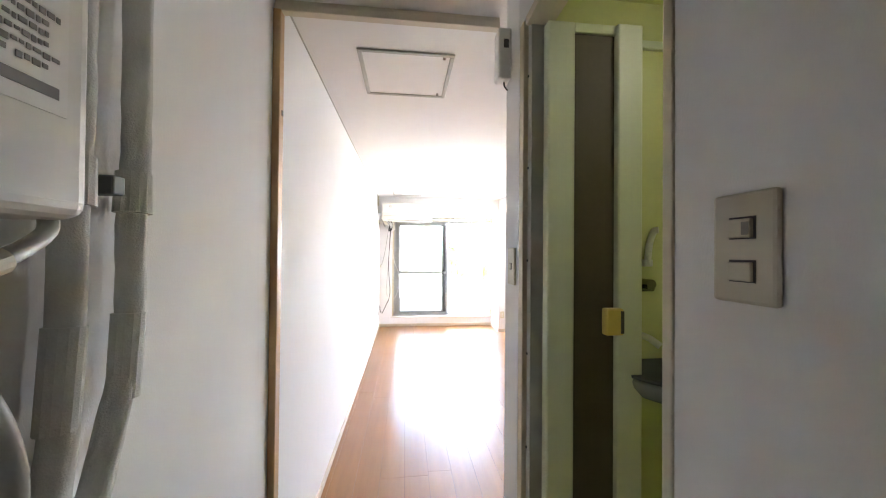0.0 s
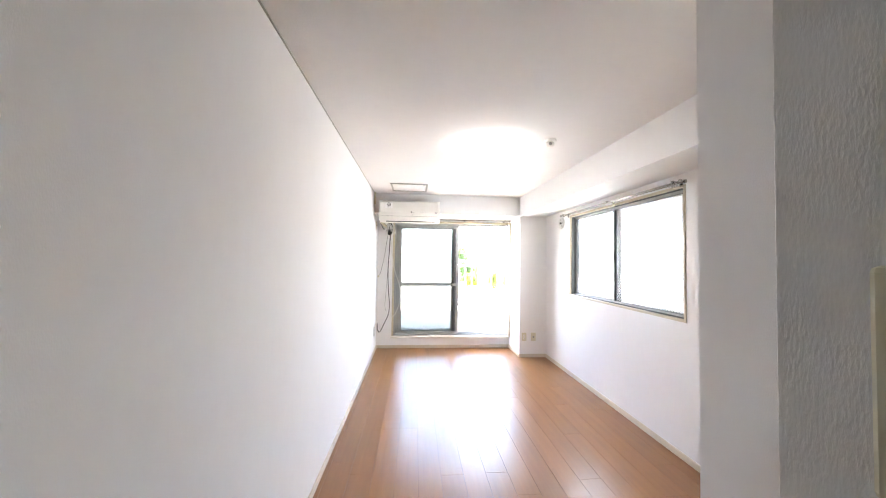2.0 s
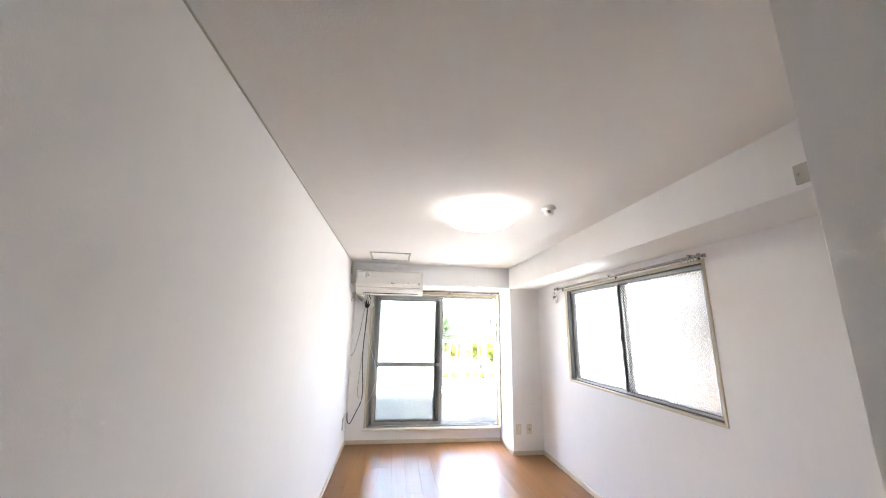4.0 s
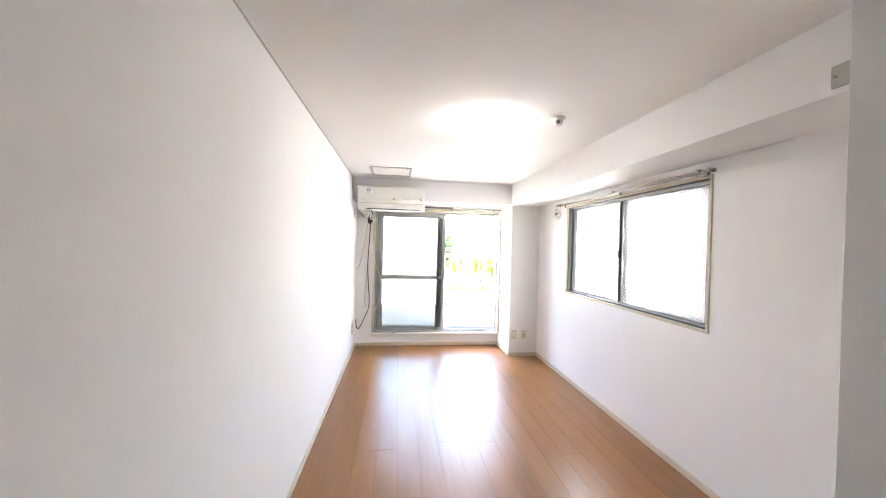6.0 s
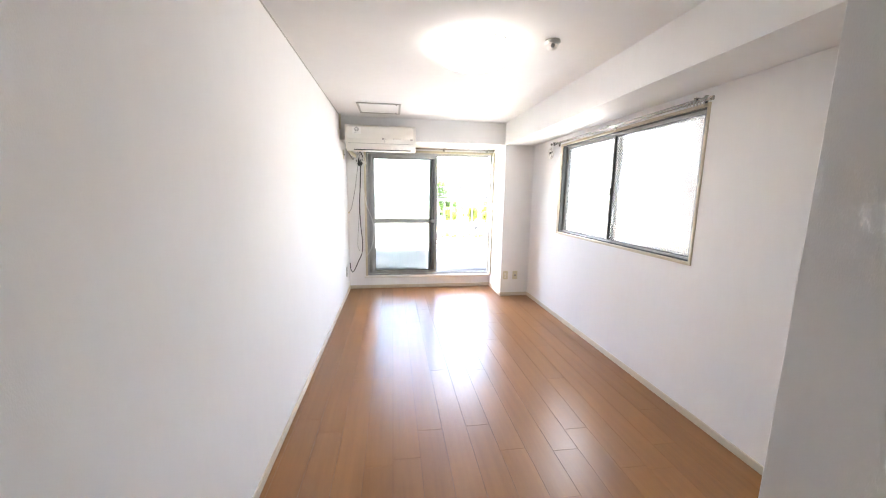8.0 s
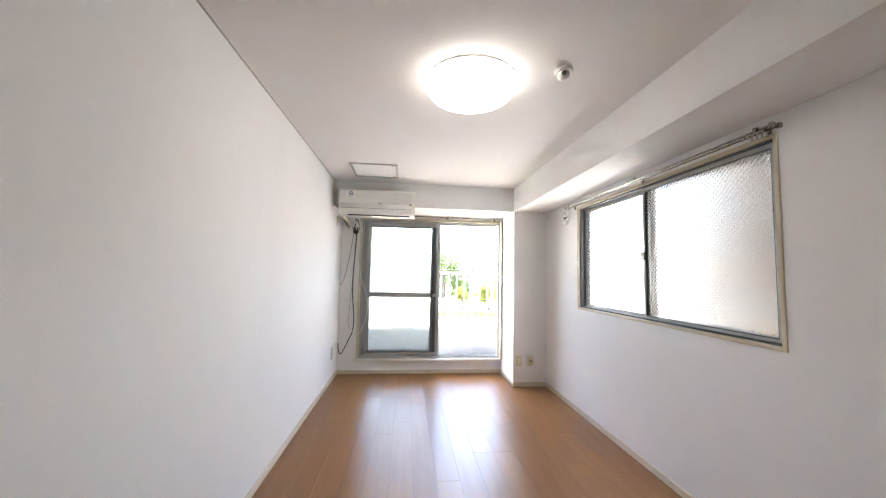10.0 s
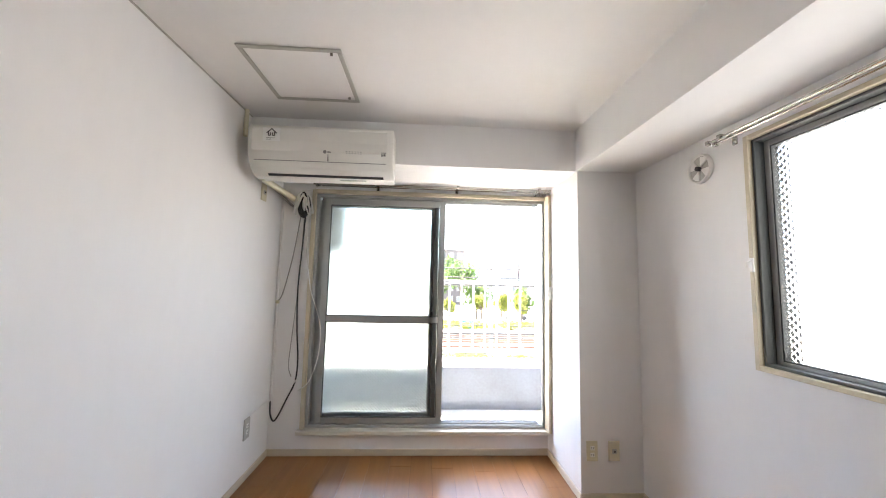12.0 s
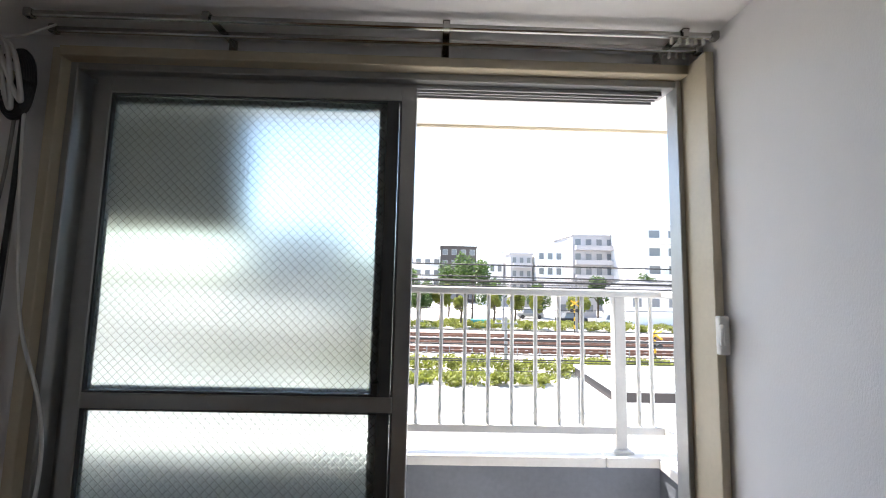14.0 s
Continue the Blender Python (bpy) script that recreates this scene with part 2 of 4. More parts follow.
bx(bm, XB, 0.53, 2.905, 3.055, 0, ZC, 0.003, 1)
bx(bm, 0.53, 1.03, 2.96, 3.055, 0, ZC)
setting("wall_corner", bm, WALLPAPER, "white wallpapered wall corner beside the bathroom", "wall")
setting("wall_recess", B(1.03, 1.13, 2.96, 3.795, 0, ZC, bev=0.003, seg=1), WALLPAPER, "white wallpapered side wall of the recess", "wall")
setting("wall_south", B(1.13, XR, 3.69, 3.79, 0, ZC), WALLPAPER, "white wallpapered short wall", "wall")
setting("wall_entrance", B(XH, XB, 0.38, 0.5, 0, ZC), WALLPAPER, "white wall closing the entrance", "wall")
# window wall on the long side: four pieces round the opening
WY0, WY1, WZ0, WZ1 = 5.185, 7.08, 0.992, 2.0
bm = bmesh.new()
for a in ((3.69, WY0, 0, ZC), (WY1, 8.54, 0, ZC), (WY0, WY1, 0, WZ0), (WY0, WY1, WZ1, ZC)):
    bx(bm, XR, XR + 0.15, *a)
setting("wall_east", bm, WALLPAPER, "white wallpapered wall with a wide window", "wall")
DX0, DX1, DZ0, DZ1 = -0.165, COLX, 0.165, 2.04
bm = bmesh.new()
for a in ((XL, DX0, YE, YE + 0.09, 0, ZC), (DX0, DX1, YE, YE + 0.09, 0, DZ0), (DX0, DX1, YE, YE + 0.09, DZ1, ZC)):
    bx(bm, *a)
setting("wall_north", bm, WALLPAPER, "white wallpapered end wall around the balcony door", "wall")
setting("column", B(COLX, XR, COLY, 8.54, 0, ZC), WALLPAPER, "white wallpapered corner column", "column")
setting("beam_side", B(COLX, XR, 3.79, COLY, BEAMZ, ZC), WALLPAPER, "white wallpapered ceiling beam above the window", "beam")
setting("beam_end", B(XL, COLX, 7.895, YE, BEAMZ + 0.004, ZC), WALLPAPER, "white wallpapered ceiling beam above the balcony door", "beam")
bm = bmesh.new()
bx(bm, XL, XL + 0.007, 3.19, 7.89, ZC - 0.005, ZC)
setting("trim_ceiling", bm, GREYPL, "thin grey joint along the ceiling edge", "trim")
for name, a in (("baseboard", (XL, XL + 0.01, 3.19, YE, 0, 0.05)), ("baseboard_east", (XR - 0.01, XR, 3.80, COLY, 0, 0.05)),
                ("baseboard_north", (XL + 0.01, COLX, YE - 0.01, YE, 0, 0.05)), ("baseboard_column", (COLX, XR - 0.01, COLY - 0.01, COLY, 0, 0.05)),
                ("baseboard_column_side", (COLX - 0.01, COLX, COLY - 0.01, YE - 0.01, 0, 0.05)), ("baseboard_recess", (1.02, 1.03, 3.06, 3.80, 0, 0.05)),
                ("baseboard_south", (1.03, XR - 0.01, 3.79, 3.80, 0, 0.05)), ("baseboard_hall", (XH, XH + 0.01, 0.51, 3.14, 0, 0.05))):
    setting(name, B(*a, bev=0.003, seg=1), BASEBOARD, "cream baseboard along the wall foot", "baseboard")

# doorway between passage and room
bm = bmesh.new()
bx(bm, XH, XB, 3.15, 3.185, 2.322, 2.35, 0.003)
bx(bm, XH, XB, 3.16, 3.175, 2.35, ZC)
door_frame = thing("door_frame", (XH, 3.1, 0), "open doorway frame with a brown wooden jamb and cream header", "door frame", kind="structure")
part("header", bm, BASEBOARD, door_frame, "cream painted header")
jamb = part("jamb", B(XH, XL + 0.002, 3.14, 3.185, 0, 2.322, bev=0.003), BROWNWOOD, door_frame, "brown wooden jamb")
part("latch_plate", B(XL + 0.002, XL + 0.005, 3.157, 3.173, 1.925, 1.945), CHROME, jamb)


# ---- balcony sliding door ----
def frame_rect(bm, axis, a0, a1, z0, z1, d0, d1, w, wb=None, bev=0.002):
    """A rectangular frame in the plane of axis 'x' or 'y' run, depth d0..d1."""
    wb = w if wb is None else wb
    for p in ((a0, a0 + w, z0, z1), (a1 - w, a1, z0, z1), (a0 + w, a1 - w, z0, z0 + wb), (a0 + w, a1 - w, z1 - w, z1)):
        if axis == "x":
            bx(bm, p[0], p[1], d0, d1, p[2], p[3], bev, 1)
        else:
            bx(bm, d0, d1, p[0], p[1], p[2], p[3], bev, 1)
    return bm


bdoor = thing("door_balcony", (0.8, 8.5, DZ0), "aluminium sliding balcony door with diamond wired glass, right half open", "sliding door", kind="structure")
bm = bmesh.new()
bx(bm, DX0, DX0 + 0.03, 8.43, 8.50, DZ0 + 0.031, DZ1, 0.002, 1)
bx(bm, DX1 - 0.026, DX1 - 0.002, 8.355, 8.46, DZ0 + 0.031, DZ1, 0.002, 1)
bx(bm, DX0 + 0.03, DX1 - 0.026, 8.42, 8.50, DZ1 - 0.03, DZ1, 0.002, 1)
part("wooden_casing", bm, CREAMWOOD, bdoor, "cream painted wooden casing")
part("sill", B(DX0 - 0.02, DX1 - 0.002, 8.40, 8.50, DZ0, DZ0 + 0.03, bev=0.004), SILLWHITE, bdoor, "white painted threshold board")
for a in ((DX0 + 0.03, DX0 + 0.052, 8.455, 8.54, DZ0 + 0.035, DZ1 - 0.03), (DX1 - 0.042, DX1 - 0.026, 8.452, 8.486, DZ0 + 0.035, DZ1 - 0.03),
          (DX1 - 0.02, DX1 - 0.001, 8.462, 8.535, DZ0 + 0.035, DZ1 - 0.03), (DX0 + 0.052, DX1 - 0.042, 8.455, 8.54, DZ0 + 0.035, DZ0 + 0.055),
          (DX0 + 0.052, DX1 - 0.042, 8.455, 8.54, DZ1 - 0.052, DZ1 - 0.03)):
    part("frame_bar", B(*a, bev=0.002, seg=1), ALU, bdoor, "grey aluminium frame bar")
bm = bmesh.new()
for y in (8.48, 8.50, 8.515, 8.535):
    bx(bm, DX0 + 0.07, DX1 - 0.07, y, y + 0.004, DZ0 + 0.05, DZ0 + 0.065)
    bx(bm, DX0 + 0.07, DX1 - 0.07, y, y + 0.004, DZ1 - 0.066, DZ1 - 0.053)
part("track", bm, ALU, bdoor)


def wire_lattice(axis, a0, a1, z0, z1, d, step=0.031, w=0.0007):
    """Two crossed families of thin wires, clipped to the pane."""
    bm = bmesh.new()
    for s in (1, -1):
        k0, k1 = ((a0 - z1), (a1 - z0)) if s == 1 else ((a0 + z0), (a1 + z1))
        k = k0 + step / 2
        while k < k1:
            # line a = k + s * z
            za, zb = sorted(((a0 - k) * s, (a1 - k) * s))
            za, zb = max(za, z0), min(zb, z1)
            if zb - za > 0.004:
                p = [(k + s * za, za), (k + s * zb, zb)]
                vs = []
                for a, z in p:
                    for e in (-w, w):
                        vs.append(bm.verts.new((a + e, d, z) if axis == "x" else (d, a + e, z)))
                bm.faces.new((vs[0], vs[1], vs[3], vs[2]))
            k += step
    return bm


def sash(name, parent, axis, a0, a1, z0, z1, d0, stile, rail, zmid, glass_mat, material=ALU, lip=0.0):
    s = part(name, frame_rect(bmesh.new(), axis, a0, a1, z0, z1, d0, d0 + 0.03, stile, rail), material, parent)
    cells = [(z0 + rail, z1 - stile)]
    if zmid:
        bm = bmesh.new()
        if axis == "x":
            bx(bm, a0 + stile, a1 - stile, d0 + 0.001, d0 + 0.029, zmid - 0.022, zmid + 0.022, 0.002, 1)
        else:
            bx(bm, d0 + 0.001, d0 + 0.029, a0 + stile, a1 - stile, zmid - 0.022, zmid + 0.022, 0.002, 1)
        part("mid_rail", bm, material, s)
        cells = [(z0 + rail, zmid - 0.022), (zmid + 0.022, z1 - stile)]
    for c0, c1 in cells:
        g = bmesh.new()
        k = bmesh.new()
        if axis == "x":
            bx(g, a0 + stile - 0.004, a1 - stile + 0.004, d0 + 0.013, d0 + 0.018, c0 - 0.004, c1 + 0.004)
            frame_rect(k, "x", a0 + stile, a1 - stile, c0, c1, d0 + 0.004, d0 + 0.026, 0.006, bev=0)
        else:
            bx(g, d0 + 0.013, d0 + 0.018, a0 + stile - 0.004, a1 - stile + 0.004, c0 - 0.004, c1 + 0.004)
            frame_rect(k, "y", a0 + stile, a1 - stile, c0, c1, d0 + 0.004, d0 + 0.026, 0.006, bev=0)
        pane = part("pane", g, glass_mat, s, "textured wired glass")
        pane.visible_shadow = False
        dd = d0 + 0.0115
        tagged(part("wire_mesh", wire_lattice(axis, a0 + stile, a1 - stile, c0, c1, dd, 0.026 if axis == "x" else 0.034, 0.0007 if axis == "x" else 0.0011), WIRE, s, "fine diamond wire mesh"), kind="stuff")
        if lip:
            # deep dark glazing channel along the meeting stile, with a thin bright bead
            bx(k, a1 - stile - lip, a1 - stile - 0.008, d0 + 0.002, d0 + 0.012, c0, c1, 0.001, 1)
        part("gasket", k, DARKALU, s, "dark rubber gasket")
    return s


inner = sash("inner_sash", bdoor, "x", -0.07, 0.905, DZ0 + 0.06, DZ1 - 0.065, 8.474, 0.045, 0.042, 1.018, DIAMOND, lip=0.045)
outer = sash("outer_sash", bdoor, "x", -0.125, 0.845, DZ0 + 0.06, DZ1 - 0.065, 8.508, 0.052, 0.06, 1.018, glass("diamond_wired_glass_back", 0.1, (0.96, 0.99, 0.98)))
bm = bmesh.new()
bx(bm, 0.80, 0.822, 8.458, 8.476, 1.045, 1.085, 0.004)
part("sash_lock", bm, BLACK, inner, "black sash lock")
latch = thing("door_latch", (1.735, 8.42, 1.2), "white plastic tie-back hook on the door casing", "hook")
part("backplate", B(1.715, 1.743, 8.339, 8.355, 1.205, 1.305, bev=0.004), WHITEPL, latch)
part("hook", tube(bmesh.new(), [(1.72, 8.339, 1.28), (1.705, 8.32, 1.275), (1.70, 8.315, 1.25), (1.71, 8.325, 1.235)], 0.005), WHITEPL, latch)

# ---- wide window in the long wall ----
win = thing("window_1", (XR, 6.13, WZ0), "wide aluminium sliding window with frosted honeycomb glass", "window", kind="structure")
part("window_casing", frame_rect(bmesh.new(), "y", WY0, WY1, WZ0, WZ1, XR - 0.008, XR + 0.04, 0.02), CREAMWOOD, win, "cream painted window casing")
# aluminium frame; the shade of the recess is put into its dark colour
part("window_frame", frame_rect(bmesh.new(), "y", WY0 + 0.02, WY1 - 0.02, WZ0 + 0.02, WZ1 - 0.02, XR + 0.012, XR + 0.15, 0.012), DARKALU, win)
s1 = sash("near_sash", win, "y", WY0 + 0.032, 6.155, WZ0 + 0.032, WZ1 - 0.032, XR + 0.022, 0.022, 0.014, 0, HONEY)
s2 = sash("far_sash", win, "y", 6.11, WY1 - 0.032, WZ0 + 0.032, WZ1 - 0.032, XR + 0.056, 0.024, 0.014, 0, HONEY)
part("crescent_lock", B(XR + 0.008, XR + 0.024, 6.13, 6.17, 1.44, 1.50, bev=0.004), CHROME, s1)
hk = thing("tieback_hook", (XR, 7.06, 1.42), "white tie-back hook on the window casing", "hook")
part("backplate", B(XR - 0.018, XR - 0.008, 7.055, 7.075, 1.40, 1.46, bev=0.003), WHITEPL, hk)
part("hook", tube(bmesh.new(), [(XR - 0.018, 7.065, 1.45), (XR - 0.035, 7.065, 1.44), (XR - 0.035, 7.065, 1.42)], 0.004), WHITEPL, hk)


# ---- curtain rails ----
def curtain_rail(axis, a0, a1, d, wall, z, brackets):
    """Double rail. d: place of the outer rail, wall: place of the wall it hangs from."""
    mid = (a0 + a1) / 2
    base = (mid, d, z) if axis == "x" else (d, mid, z)
    th = thing("curtain_rail", base, "double steel curtain rail with hanging runners", "curtain rail")
    step = (wall - d) / 2
    for k in range(2):
        q = d + step * k
        e = bmesh.new()
        if axis == "x":
            bx(e, a0, a1, q - 0.006, q + 0.006, z - 0.008, z + 0.008, 0.003, 1)
        else:
            bx(e, q - 0.005, q + 0.005, a0, a1, z - 0.006, z + 0.006, 0.003, 1)
        part("rail", e, CHROME, th)
        for a in (a0, a1):
            f = bmesh.new()
            p = (a, q, z) if axis == "x" else (q, a, z)
            bx(f, p[0] - 0.01, p[0] + 0.01, p[1] - 0.01, p[1] + 0.01, p[2] - 0.012, p[2] + 0.012, 0.004)
            part("end_cap", f, CHROME, th)
    for a in brackets:
        f = bmesh.new()
        if axis == "x":
            bx(f, a - 0.01, a + 0.01, d - 0.012, wall, z + 0.009, z + 0.014, 0.001, 1)
            bx(f, a - 0.012, a + 0.012, wall - 0.008, wall, z - 0.03, z + 0.02, 0.002, 1)
            bx(f, a - 0.008, a + 0.008, d - 0.012, d - 0.008, z - 0.01, z + 0.012)
        else:
            bx(f, d - 0.012, wall, a - 0.01, a + 0.01, z + 0.009, z + 0.014, 0.001, 1)
            bx(f, wall - 0.008, wall, a - 0.012, a + 0.012, z - 0.03, z + 0.02, 0.002, 1)
            bx(f, d - 0.012, d - 0.008, a - 0.008, a + 0.008, z - 0.01, z + 0.012)
        part("bracket", f, CHROME, th)
    for k in range(9):
        a = (a1 - 0.03 - 0.011 * k) if axis == "x" else (a0 + 0.04 + 0.012 * k)
        q = d + step * (k % 2)
        f = bmesh.new()
        c = (a, q, z - 0.014) if axis == "x" else (q, a, z - 0.014)
        bx(f, c[0] - 0.004, c[0] + 0.004, c[1] - 0.004, c[1] + 0.004, c[2] - 0.012, c[2] + 0.006, 0.002, 1)
        part("runner", f, GREYPL, th)
    return th


curtain_rail("x", -0.12, 1.725, 8.33, YE, 2.065, (0.35, 0.99, 1.64))
curtain_rail("y", 5.15, 7.19, 2.075, XR, 2.012, (5.22, 6.1, 7.12))


# ---- ceiling pieces ----
def hatch(x0, y0, w):
    th = thing("ceiling_hatch", (x0 + w / 2, y0 + w / 2, ZC), "square ceiling inspection hatch with an aluminium frame", "ceiling hatch", "ceiling hatches")
    for a in ((x0, x0 + w, y0, y0 + 0.022), (x0, x0 + w, y0 + w - 0.022, y0 + w), (x0, x0 + 0.022, y0 + 0.022, y0 + w - 0.022), (x0 + w - 0.022, x0 + w, y0 + 0.022, y0 + w - 0.022)):
        part("frame_bar", B(*a, ZC - 0.010, ZC - 0.0005, bev=0.003, seg=1), GREYPL, th, "grey aluminium bar")
    part("panel", B(x0 + 0.024, x0 + w - 0.024, y0 + 0.024, y0 + w - 0.024, ZC - 0.005, ZC - 0.0005), CEILPAPER, th)
    for yy in (y0 + 0.03, y0 + w - 0.05):
        part("screw", cyl(bmesh.new(), (x0 + w - 0.05, yy, ZC - 0.014), (x0 + w - 0.05, yy, ZC - 0.004), 0.007), CHROME, th)


hatch(-0.165, 3.44, 0.47)
hatch(-0.132, 7.165, 0.47)


def lathe(bm, c, prof, n=48):
    rings = [[bm.verts.new((c[0] + r * math.cos(2 * math.pi * k / n), c[1] + r * math.sin(2 * math.pi * k / n), z)) for k in range(n)] for r, z in prof]
    for a, b in zip(rings, rings[1:]):
        for k in range(n):
            bm.faces.new((a[k], a[(k + 1) % n], b[(k + 1) % n], b[k])).smooth = True
    bm.faces.new(rings[0])
    bm.faces.new(rings[-1])
    return bm


LX, LY = 0.775, 5.59
lamp = thing("ceiling_lamp", (LX, LY, ZC), "round white ceiling lamp, switched on", "ceiling lamp")
part("base", lathe(bmesh.new(), (LX, LY), [(0.20, ZC - 0.001), (0.23, ZC - 0.004), (0.235, ZC - 0.018), (0.225, ZC - 0.02)]), WHITEPL, lamp, "white rim")
part("cover", lathe(bmesh.new(), (LX, LY), [(0.243, ZC - 0.018), (0.25, ZC - 0.05), (0.22, ZC - 0.088), (0.18, ZC - 0.105), (0.09, ZC - 0.113), (0.01, ZC - 0.115)]), LAMPGLOW, lamp, "lit milky cover")
part("trim_ring", lathe(bmesh.new(), (LX, LY), [(0.2465, ZC - 0.022), (0.253, ZC - 0.023), (0.254, ZC - 0.027), (0.2485, ZC - 0.03)]), WHITEPL, lamp)
det = thing("smoke_detector", (1.227, 5.43, ZC), "small white ceiling detector with a grey eye", "detector")
part("base", lathe(bmesh.new(), (1.227, 5.43), [(0.045, ZC - 0.001), (0.047, ZC - 0.015), (0.04, ZC - 0.022)], 24), WHITEPL, det)
part("head", lathe(bmesh.new(), (1.227, 5.43), [(0.03, ZC - 0.02), (0.03, ZC - 0.045), (0.02, ZC - 0.055), (0.002, ZC - 0.057)], 24), WHITEPL, det)
part("eye", cyl(bmesh.new(), (1.215, 5.40, ZC - 0.04), (1.212, 5.392, ZC - 0.04), 0.012), GREYINK, det)
gb = thing("beam_bracket", (COLX, 4.26, 2.12), "small grey metal plate on the beam", "bracket")
part("plate", B(COLX - 0.012, COLX, 4.20, 4.315, 2.105, 2.185, bev=0.003), GREYPL, gb)
part("screw", cyl(bmesh.new(), (COLX - 0.016, 4.30, 2.145), (COLX - 0.010, 4.30, 2.145), 0.005), CHROME, gb)

# ---- air conditioner ----
AX0, AX1, AYB = -0.318, 0.532, 7.893
prof = [(AYB, 2.245), (7.735, 2.245), (7.715, 2.238), (7.703, 2.215), (7.700, 2.14), (7.706, 2.08), (7.722, 2.03), (7.748, 1.99), (7.78, 1.965), (7.81, 1.95), (AYB, 1.945)]


def extrude_x(bm, pr, x0, x1):
    a, b = [[bm.verts.new((x, y, z)) for y, z in pr] for x in (x0, x1)]
    for k in range(len(pr)):
        f = bm.faces.new((a[k], a[(k + 1) % len(pr)], b[(k + 1) % len(pr)], b[k]))
        f.smooth = 2 <= k <= 8
    bm.faces.new(a)
    bm.faces.new(b)
    return bm


ac = thing("air_conditioner", (0.09, AYB, 1.945), "warm white wall-mounted air conditioner with closed louvre", "air conditioner")
part("body", extrude_x(bmesh.new(), prof, AX0, AX1), ACWHITE, ac)
bm = bmesh.new()
off = [(y - 0.0025, z) for y, z in prof[3:8]] + [(y + 0.004, z) for y, z in prof[7:2:-1]]
extrude_x(bm, off, AX0 + 0.02, AX1 - 0.035)
part("front_panel", bm, ACWHITE, ac)
bm = bmesh.new()
extrude_x(bm, [(7.781, 1.9635), (7.800, 1.9535), (7.803, 1.958), (7.784, 1.968)], AX0 + 0.09, AX1 - 0.06)
part("air_slot", bm, BLACK, ac, "black outlet slot")
bm = bmesh.new()
extrude_x(bm, [(7.7195, 2.0285), (7.7215, 2.0255), (7.724, 2.027), (7.722, 2.03)], AX0 + 0.03, AX1 - 0.04)
bx(bm, 0.148, 0.150, 7.7015, 7.725, 2.03, 2.072)
part("seam", bm, GREYINK, ac)
ysk = 7.6955
st = part("sticker", B(AX0 + 0.085, AX0 + 0.185, ysk + 0.001, ysk + 0.004, 2.135, 2.215), PAPER, ac, "white sticker with a black house outline")
bm = bmesh.new()
cx = AX0 + 0.135
for p, q in (((-0.029, 2.182), (0, 2.209)), ((0, 2.209), (0.029, 2.182)), ((-0.018, 2.19), (-0.018, 2.168)), ((0.018, 2.19), (0.018, 2.168)), ((-0.018, 2.168), (-0.006, 2.168)), ((0.006, 2.168), (0.018, 2.168)), ((-0.006, 2.168), (-0.006, 2.185)), ((0.006, 2.168), (0.006, 2.185))):
    cyl(bm, (cx + p[0], ysk, p[1]), (cx + q[0], ysk, q[1]), 0.003, n=6)
part("house_mark", bm, INK, st)
bm = bmesh.new()
for k, w in enumerate((0.05, 0.03)):
    bx(bm, cx - 0.03, cx - 0.03 + w, ysk, ysk + 0.001, 2.152 - 0.009 * k, 2.1545 - 0.009 * k)
part("print", bm, GREYINK, st)
bm = bmesh.new()
cyl(bm, (0.13, 7.700, 2.083), (0.13, 7.7035, 2.083), 0.010)
bx(bm, 0.145, 0.165, 7.701, 7.7035, 2.08, 2.086)
part("badge", bm, GREYINK, ac)
bm = bmesh.new()
for k in range(6):
    bx(bm, 0.255 + 0.017 * k, 0.262 + 0.017 * k, 7.7005, 7.7035, 2.088, 2.091)
    bx(bm, 0.255 + 0.017 * k, 0.263 + 0.017 * k, 7.7005, 7.7045, 2.078, 2.080)
part("indicator_row", bm, GREYINK, ac)
bm = bmesh.new()
bx(bm, 0.462, 0.492, 7.7005, 7.704, 2.088, 2.092)
bx(bm, 0.465, 0.473, 7.7005, 7.7045, 2.068, 2.082)
bx(bm, 0.478, 0.490, 7.7005, 7.7045, 2.07, 2.082)
part("energy_mark", bm, GREYINK, ac)
bm = bmesh.new()
bx(bm, 0.20, 0.36, 7.815, 7.835, 1.9455, 1.9485)
part("caution_label", bm, GREYPL, ac)
hose = thing("drain_pipe", (-0.37, 7.9, 1.95), "beige taped pipe running from the air conditioner to the wall", "pipe")
part("pipe", tube(bmesh.new(), [(-0.30, 7.86, 1.96), (-0.30, 8.0, 1.955), (-0.285, 8.25, 1.945), (-0.27, 8.45, 1.94)], 0.022, 10), IVORY, hose)
part("bracket", tube(bmesh.new(), [(-0.335, 7.90, 1.97), (-0.33, 8.15, 1.95), (-0.32, 8.40, 1.905), (-0.31, 8.45, 1.90)], 0.010), GREYCORD, hose)
up = thing("conduit", (-0.385, 7.83, 2.24), "short ivory conduit above the air conditioner", "conduit")
part("pipe", cyl(bmesh.new(), (-0.388, 7.80, 2.20), (-0.388, 7.80, ZC), 0.013), IVORY, up)


